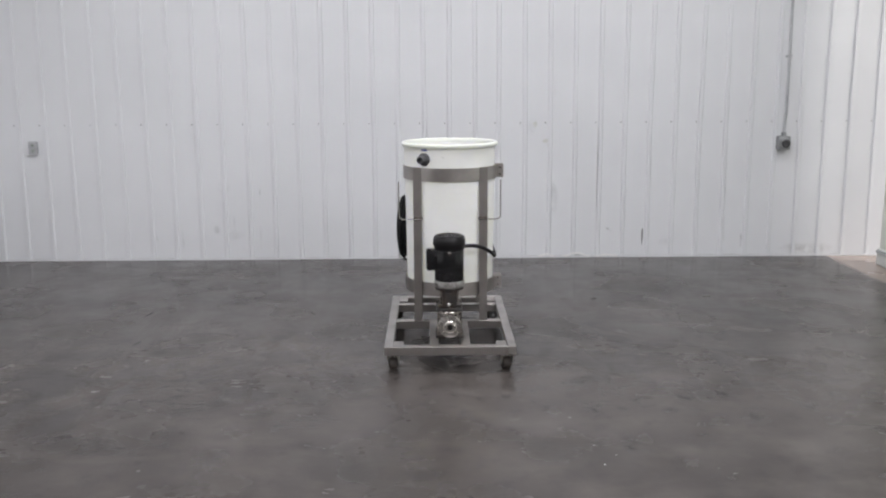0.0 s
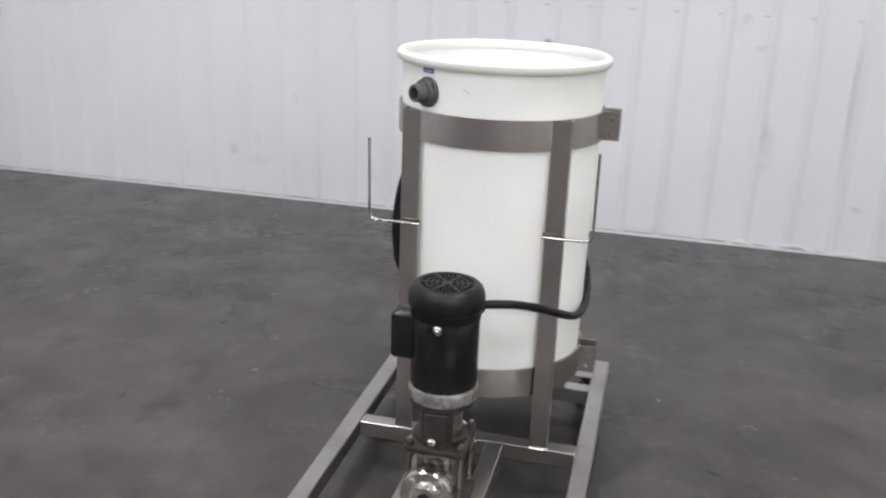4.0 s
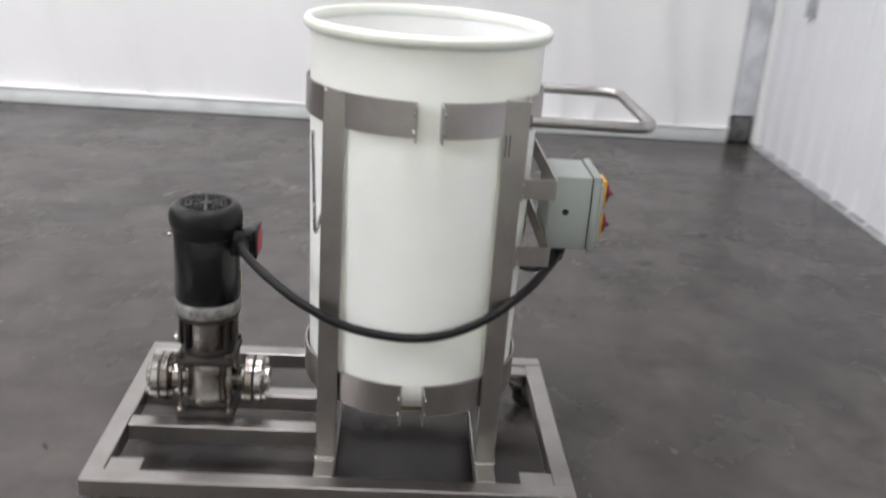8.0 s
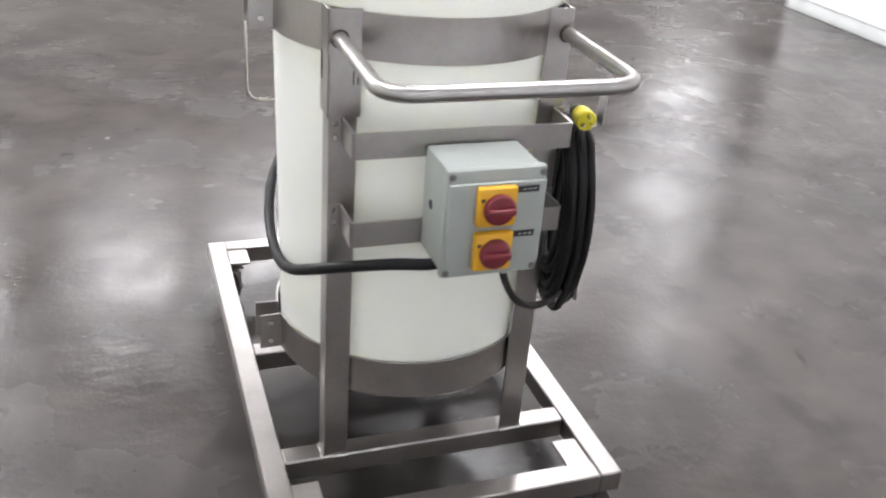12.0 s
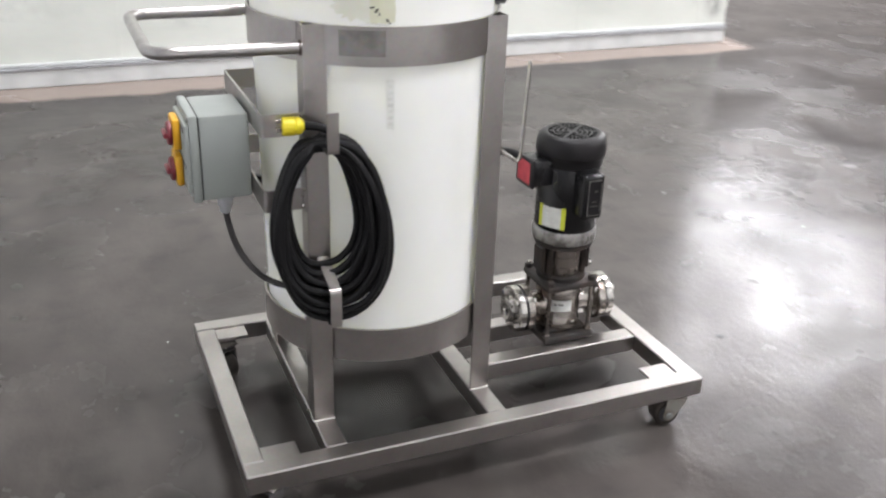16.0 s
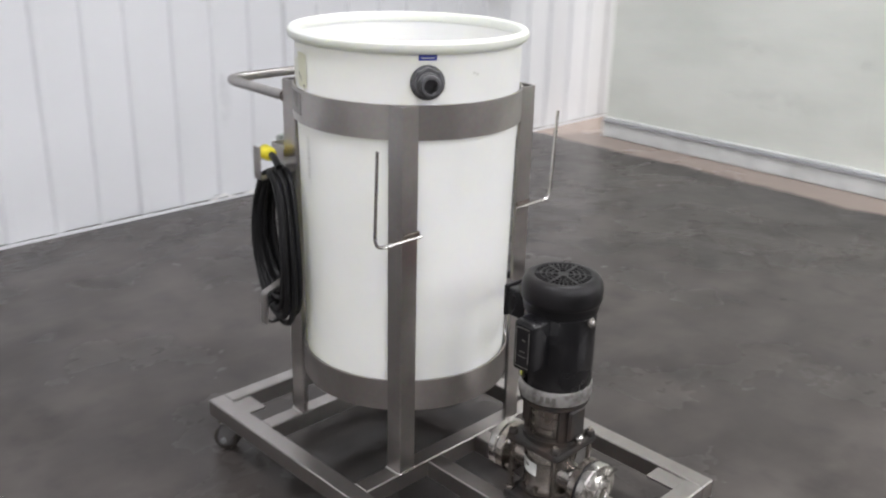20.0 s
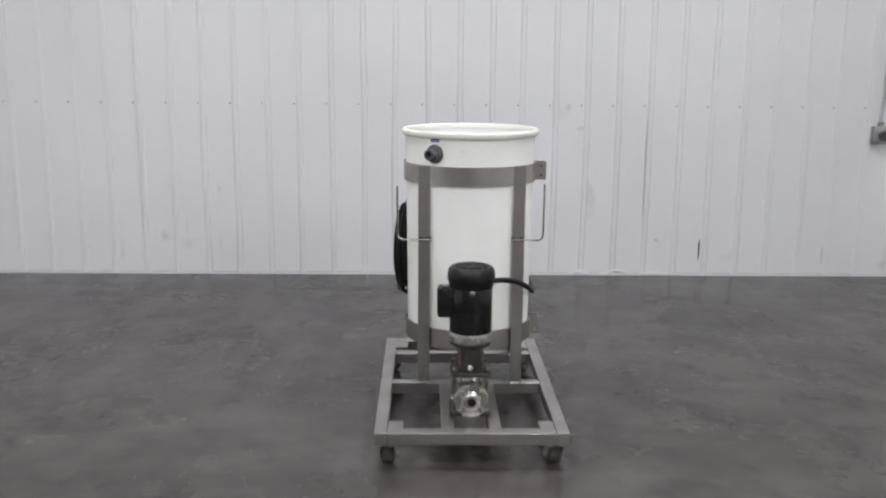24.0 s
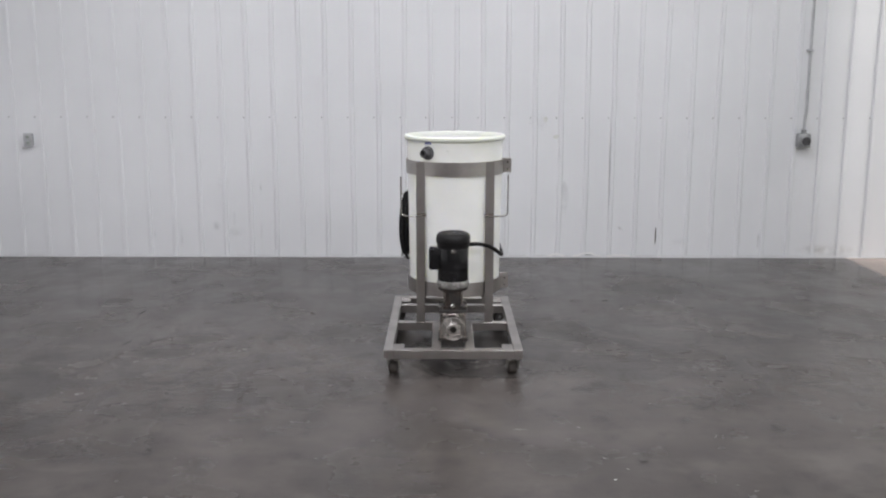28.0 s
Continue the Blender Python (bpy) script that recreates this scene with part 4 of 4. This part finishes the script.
def pipe_flange(azimuth, bolts_turn):
    """One port: neck, pump flange, gasket, companion flange with bolts and a threaded bore."""
    f = facing(PX, PY, 0.243, azimuth)
    fl = part("pipe_flange", lathe([(0.0, 0.05), (0.036, 0.05), (0.034, 0.075), (0.038, 0.095), (0.052, 0.101), (0.064, 0.103), (0.067, 0.106), (0.067, 0.123), (0.0, 0.124)], f, 48), CAST, pump)
    part("gasket", lathe([(0, 0.1235), (0.064, 0.1235), (0.064, 0.1275), (0, 0.1275)], f, 40), LABEL_BLACK, fl)
    part("companion_flange", lathe([(0.03, 0.128), (0.064, 0.128), (0.067, 0.131), (0.067, 0.147), (0.064, 0.150), (0.040, 0.151), (0.035, 0.155), (0.035, 0.165), (0.032, 0.167), (0.017, 0.167), (0.0145, 0.163), (0.0145, 0.133)], f, 48), PLATED, fl)
    part("bore", lathe([(0, 0.138), (0.015, 0.138)], f, 24), HOLE, fl)
    for k in range(4):
        a = radians(45 + 90 * k + bolts_turn)
        m = f @ pose(0.051 * math.cos(a), 0.051 * math.sin(a), 0.150)
        part("flange_bolt", hex_head(m, 0.0105, 0.009), PLATED, fl)
        part("flange_nut", hex_head(f @ pose(0.051 * math.cos(a), 0.051 * math.sin(a), 0.095), 0.0105, 0.010), PLATED, fl)


pipe_flange(-90, 0)
pipe_flange(90, 0)

motor = part("motor", lathe([(0, 0.489), (0.083, 0.489), (0.085, 0.493), (0.085, 0.685), (0.083, 0.689), (0, 0.689)], at, 56), BLACK, pump, "black enamelled electric motor shell")
part("end_bell", lathe([(0.0, 0.448), (0.078, 0.448), (0.086, 0.452), (0.088, 0.459), (0.0885, 0.483), (0.086, 0.489), (0, 0.489)], at, 56), ALU, pump, "scuffed bare aluminium end bell")
at_fan = at @ pose(0, 0, -0.005)
fan = part("fan_cover", lathe([(0.084, 0.684), (0.0885, 0.685), (0.0895, 0.689), (0.0895, 0.698), (0.0915, 0.701), (0.0940, 0.705), (0.0950, 0.711), (0.0948, 0.727), (0.0930, 0.740), (0.0885, 0.751), (0.081, 0.758), (0.072, 0.7605), (0.066, 0.7585), (0.066, 0.752), (0.08, 0.745), (0.084, 0.70), (0.084, 0.684)], at_fan, 56), BLACK_WORN, pump, "black fan cover with a round grille")
for r0, r1 in ((0.0, 0.014), (0.025, 0.0285), (0.0375, 0.041), (0.050, 0.0535)):
    part("grille_ring", lathe([(r0, 0.7535), (r1, 0.7535), (r1, 0.7595), (r0, 0.7595)] + ([(r0, 0.7535)] if r0 else []), at_fan, 40), BLACK_WORN, fan)
for k in range(6):
    part("grille_spoke", block(0.012, 0.068, -0.0042, 0.0042, 0.7535, 0.7597, 0.0008, None, at_fan @ pose(0, 0, 0, 0, 0, 60 * k + 10)), BLACK_WORN, fan)
    for turn, r0 in ((20, 0.026), (40, 0.026), (10, 0.051), (30, 0.039), (50, 0.051)):
        part("grille_bar", block(r0, 0.067, -0.0015, 0.0015, 0.7537, 0.7588, 0.0005, None, at_fan @ pose(0, 0, 0, 0, 0, 60 * k + 10 + turn)), BLACK_WORN, fan)
part("fan", lathe([(0, 0.738), (0.068, 0.738)], at_fan, 32), HOLE, fan)
part("clamp_ring", lathe([(0.0852, 0.670), (0.0872, 0.672), (0.0872, 0.680), (0.0852, 0.682)], at, 48), BLACK_WORN, pump)
part("eye_bolt", lathe([(0, 0), (0.011, 0), (0.011, 0.007), (0.007, 0.009), (0.007, 0.014), (0.005, 0.017), (0, 0.0175)], facing(PX, PY - 0.083, 0.662, -90), 14), PLATED, pump)
# terminal box on the tank side, with a red cover
term = part("terminal_box", block(-0.043, 0.043, 0.07, 0.129, 0.622, 0.693, 0.005, None, at, 2), BLACK, pump)
part("cover", block(-0.046, 0.046, 0.129, 0.138, 0.618, 0.697, 0.004, None, at, 2), BLACK_WORN, term)
part("cover_label", block(-0.034, 0.034, 0.138, 0.1393, 0.628, 0.687, 0.0005, None, at), LABEL_RED, term, "red warning cover")
# capacitor housing on the west side, its face edges rubbed pale
FACE = PX - 0.134
cap = part("capacitor_housing", block(FACE, PX - 0.060, PY - 0.034, PY + 0.028, 0.548, 0.674, 0.012, None, None, 4), BLACK, pump)
part("nameplate", block(FACE - 0.001, FACE + 0.002, PY - 0.022, PY + 0.016, 0.562, 0.660, 0.0004), BLACK_WORN, cap)
for y0, y1, z0, z1 in ((-0.022, 0.016, 0.6582, 0.660), (-0.022, 0.016, 0.562, 0.5636), (0.0142, 0.016, 0.564, 0.658), (-0.022, -0.0206, 0.575, 0.652),
                       (-0.012, -0.002, 0.628, 0.632), (-0.010, 0.004, 0.600, 0.602), (-0.016, 0.008, 0.588, 0.5895)):
    part("plate_print", block(FACE - 0.0016, FACE, PY + y0, PY + y1, z0, z1, 0), GREY_TAPE, cap)


def motor_label(name, a0, a1, z0, z1, mat, r=0.0862, r1=0.0869):
    part(name, arc_bar(r, r1, z0, z1, a0, a1, PX, PY, 10), mat, pump)


motor_label("rating_label", 104, 142, 0.503, 0.562, LABEL_WHITE)
motor_label("label_stripe", 142, 150, 0.501, 0.564, LABEL_YELLOW)
motor_label("label_stripe", 96, 104, 0.501, 0.564, LABEL_YELLOW)
for k in range(5):
    motor_label("label_print", 109, 136 - 5 * (k % 2), 0.512 + k * 0.010, 0.515 + k * 0.010, FAINT_INK, 0.087, 0.0873)
for a in (196, 205, 214):
    motor_label("bell_print", a, a + 6, 0.464, 0.478, GREY_TAPE, 0.0886, 0.0890)
for a in (338, 350):
    motor_label("bell_print", a, a + 7, 0.464, 0.478, GREY_TAPE, 0.0886, 0.0890)

# ---------------------------------------------------------------- the control enclosure
enc = thing("control_enclosure", "grey wall-type control enclosure with two rotary switches on steel straps", "control box", (0, 1.171, 0.707))
shell = part("shell", block(-0.084, 0.089, 1.122, 1.231, 0.707, 0.902, 0.006, None, None, 2), BOX_GREY, enc)
lid = part("lid", block(-0.088, 0.093, 1.2325, 1.253, 0.703, 0.906, 0.006, None, None, 2), BOX_GREY, enc)
part("seal", block(-0.082, 0.087, 1.2305, 1.233, 0.709, 0.900, 0), LABEL_BLACK, lid)
part("raised_panel", block(-0.085, 0.090, 1.252, 1.262, 0.727, 0.884, 0.004, None, None, 2), BOX_GREY, lid)
for x in (-0.079, 0.084):
    for z in (0.714, 0.895):
        part("lid_screw", lathe([(0, 0), (0.006, 0), (0.006, 0.002), (0, 0.0025)], facing(x, 1.2525, z, 90), 14), GREY_TAPE, lid)
part("knockout", lathe([(0, 0), (0.0085, 0), (0.0085, 0.0012), (0, 0.0012)], facing(0.089, 1.169, 0.808, 0), 20), HOLE, shell)
for z in (0.846, 0.762):
    sw = part("rotary_switch", block(-0.026, 0.044, 1.2622, 1.279, z - 0.036, z + 0.036, 0.005, None, None, 2), YELLOW, enc, "yellow switch plate")
    f = facing(0.007, 1.279, z - 0.002, 90)
    part("knob", lathe([(0, 0), (0.028, 0), (0.028, 0.006), (0.025, 0.010), (0.021, 0.011), (0, 0.011)], f, 36), RED, sw, "dark red rotary knob")
    part("grip", block(-0.025, 0.025, -0.0065, 0.0065, 0.008, 0.020, 0.004, None, f, 2), RED, sw)
    part("legend_plate", block(-0.070, -0.031, 1.2622, 1.2635, z + 0.018, z + 0.030, 0.0005), LABEL_BLACK, enc)
    for dx in (0.0, 0.009, 0.018):
        part("legend_print", block(-0.064 + dx, -0.059 + dx, 1.2636, 1.264, z + 0.0232, z + 0.0248, 0), FAINT_INK, enc)
    part("switch_mark", block(0.033, 0.040, 1.2791, 1.2796, z + 0.012, z + 0.018, 0), LABEL_BLACK, sw)
for x, y, look_of in ((0.052, 1.169, RUBBER), (-0.058, 1.181, CONDUIT_GREY)):
    part("cable_gland", lathe([(0.009, 0.664), (0.013, 0.668), (0.013, 0.682), (0.017, 0.684), (0.017, 0.696), (0.019, 0.698), (0.019, 0.7075), (0, 0.7075)], pose(x, y, 0), 16), look_of, enc)

# ---------------------------------------------------------------- cables
mc = thing("motor_cable", "thick black rubber cable sagging from motor to control enclosure", "cable", (0.29, 0.8, 0.45))
pts = [(0.043, 0.350, 0.658), (0.09, 0.352, 0.667), (0.15, 0.378, 0.664), (0.21, 0.434, 0.640), (0.26, 0.522, 0.596), (0.288, 0.629, 0.555),
       (0.299, 0.745, 0.537), (0.299, 0.841, 0.541), (0.290, 0.930, 0.568), (0.264, 1.008, 0.608), (0.212, 1.078, 0.646), (0.140, 1.130, 0.672), (0.085, 1.158, 0.681), (0.052, 1.169, 0.690)]
part("sheath", sweep_tube(smooth_path(pts, 8), 0.0112, 14), RUBBER, mc)
part("gland", lathe([(0.0108, 0), (0.019, 0), (0.019, 0.018), (0.016, 0.03), (0.0112, 0.034)], facing(0.043, 0.350, 0.658, 0), 16), BLACK_WORN, mc)

pc = thing("extension_cord", "coiled black power cord hung on hooks with a yellow plug", "cord", (-0.29, 1.0, 0.5))
rng = random.Random(11)
loops = []
TURNS = 14
for k in range(TURNS):
    u = k / (TURNS - 1)
    ry = 0.072 + 0.047 * u ** 0.7 + rng.uniform(-0.003, 0.003)
    zt = 0.866 + 0.024 * u + rng.uniform(-0.004, 0.005)
    zb = 0.576 - 0.108 * u + rng.uniform(-0.010, 0.008)
    xk = -0.2385 - 0.0040 * ((k * 5) % TURNS) + rng.uniform(-0.003, 0.003)
    yo = 0.991 + 0.012 * (1 - u) + rng.uniform(-0.005, 0.006)
    for j in range(16):
        a = 2 * math.pi * j / 16 + math.pi / 2
        c, d = math.cos(a), math.sin(a)
        side = math.copysign(abs(c) ** 0.88, c)
        zz = (zt + zb) / 2 + (zt - zb) / 2 * d
        across = ry * (1.0 - 0.07 * d) * side + 0.004 * math.sin(3 * a + k)
        loops.append((xk + 0.25 * across - 0.006 * math.cos(2 * a), yo + across, zz))
coil = part("coil", sweep_tube(smooth_path(loops, 3), 0.0082, 9), RUBBER, pc)
lead = [(-0.058, 1.181, 0.684), (-0.062, 1.179, 0.650), (-0.095, 1.167, 0.592), (-0.145, 1.143, 0.555), (-0.20, 1.109, 0.540), (-0.258, 1.066, 0.545)]
part("lead", sweep_tube(smooth_path(lead, 6), 0.0072, 10), CORD_GREY, pc, "dusty grey lead")
tail = [(-0.268, 0.976, 0.898), (-0.258, 1.011, 0.912), (-0.247, 1.043, 0.914)]
part("tail", sweep_tube(smooth_path(tail, 6), 0.0092, 10), RUBBER, pc)
f = facing(-0.247, 1.041, 0.914, 82)
plug = part("plug", lathe([(0.009, -0.004), (0.013, 0.0), (0.018, 0.005), (0.019, 0.013), (0.017, 0.015), (0.0195, 0.018), (0.020, 0.040), (0.018, 0.043), (0, 0.043)], f, 24), PLUG_YELLOW, pc, "bright yellow plug")
for k in range(3):
    a = radians(90 + 120 * k)
    part("prong", block(-0.0012, 0.0012, -0.004, 0.004, 0.042, 0.056, 0.0004, None, f @ pose(0.011 * math.cos(a), 0.011 * math.sin(a), 0, 0, 0, 120 * k)), CAST, plug)
part("tie", lathe([(0.030, -0.006), (0.034, -0.006), (0.034, 0.006), (0.030, 0.006), (0.030, -0.006)], pose(-0.285, 1.001, 0.492, 0, 90, 90), 20), RUBBER, pc)
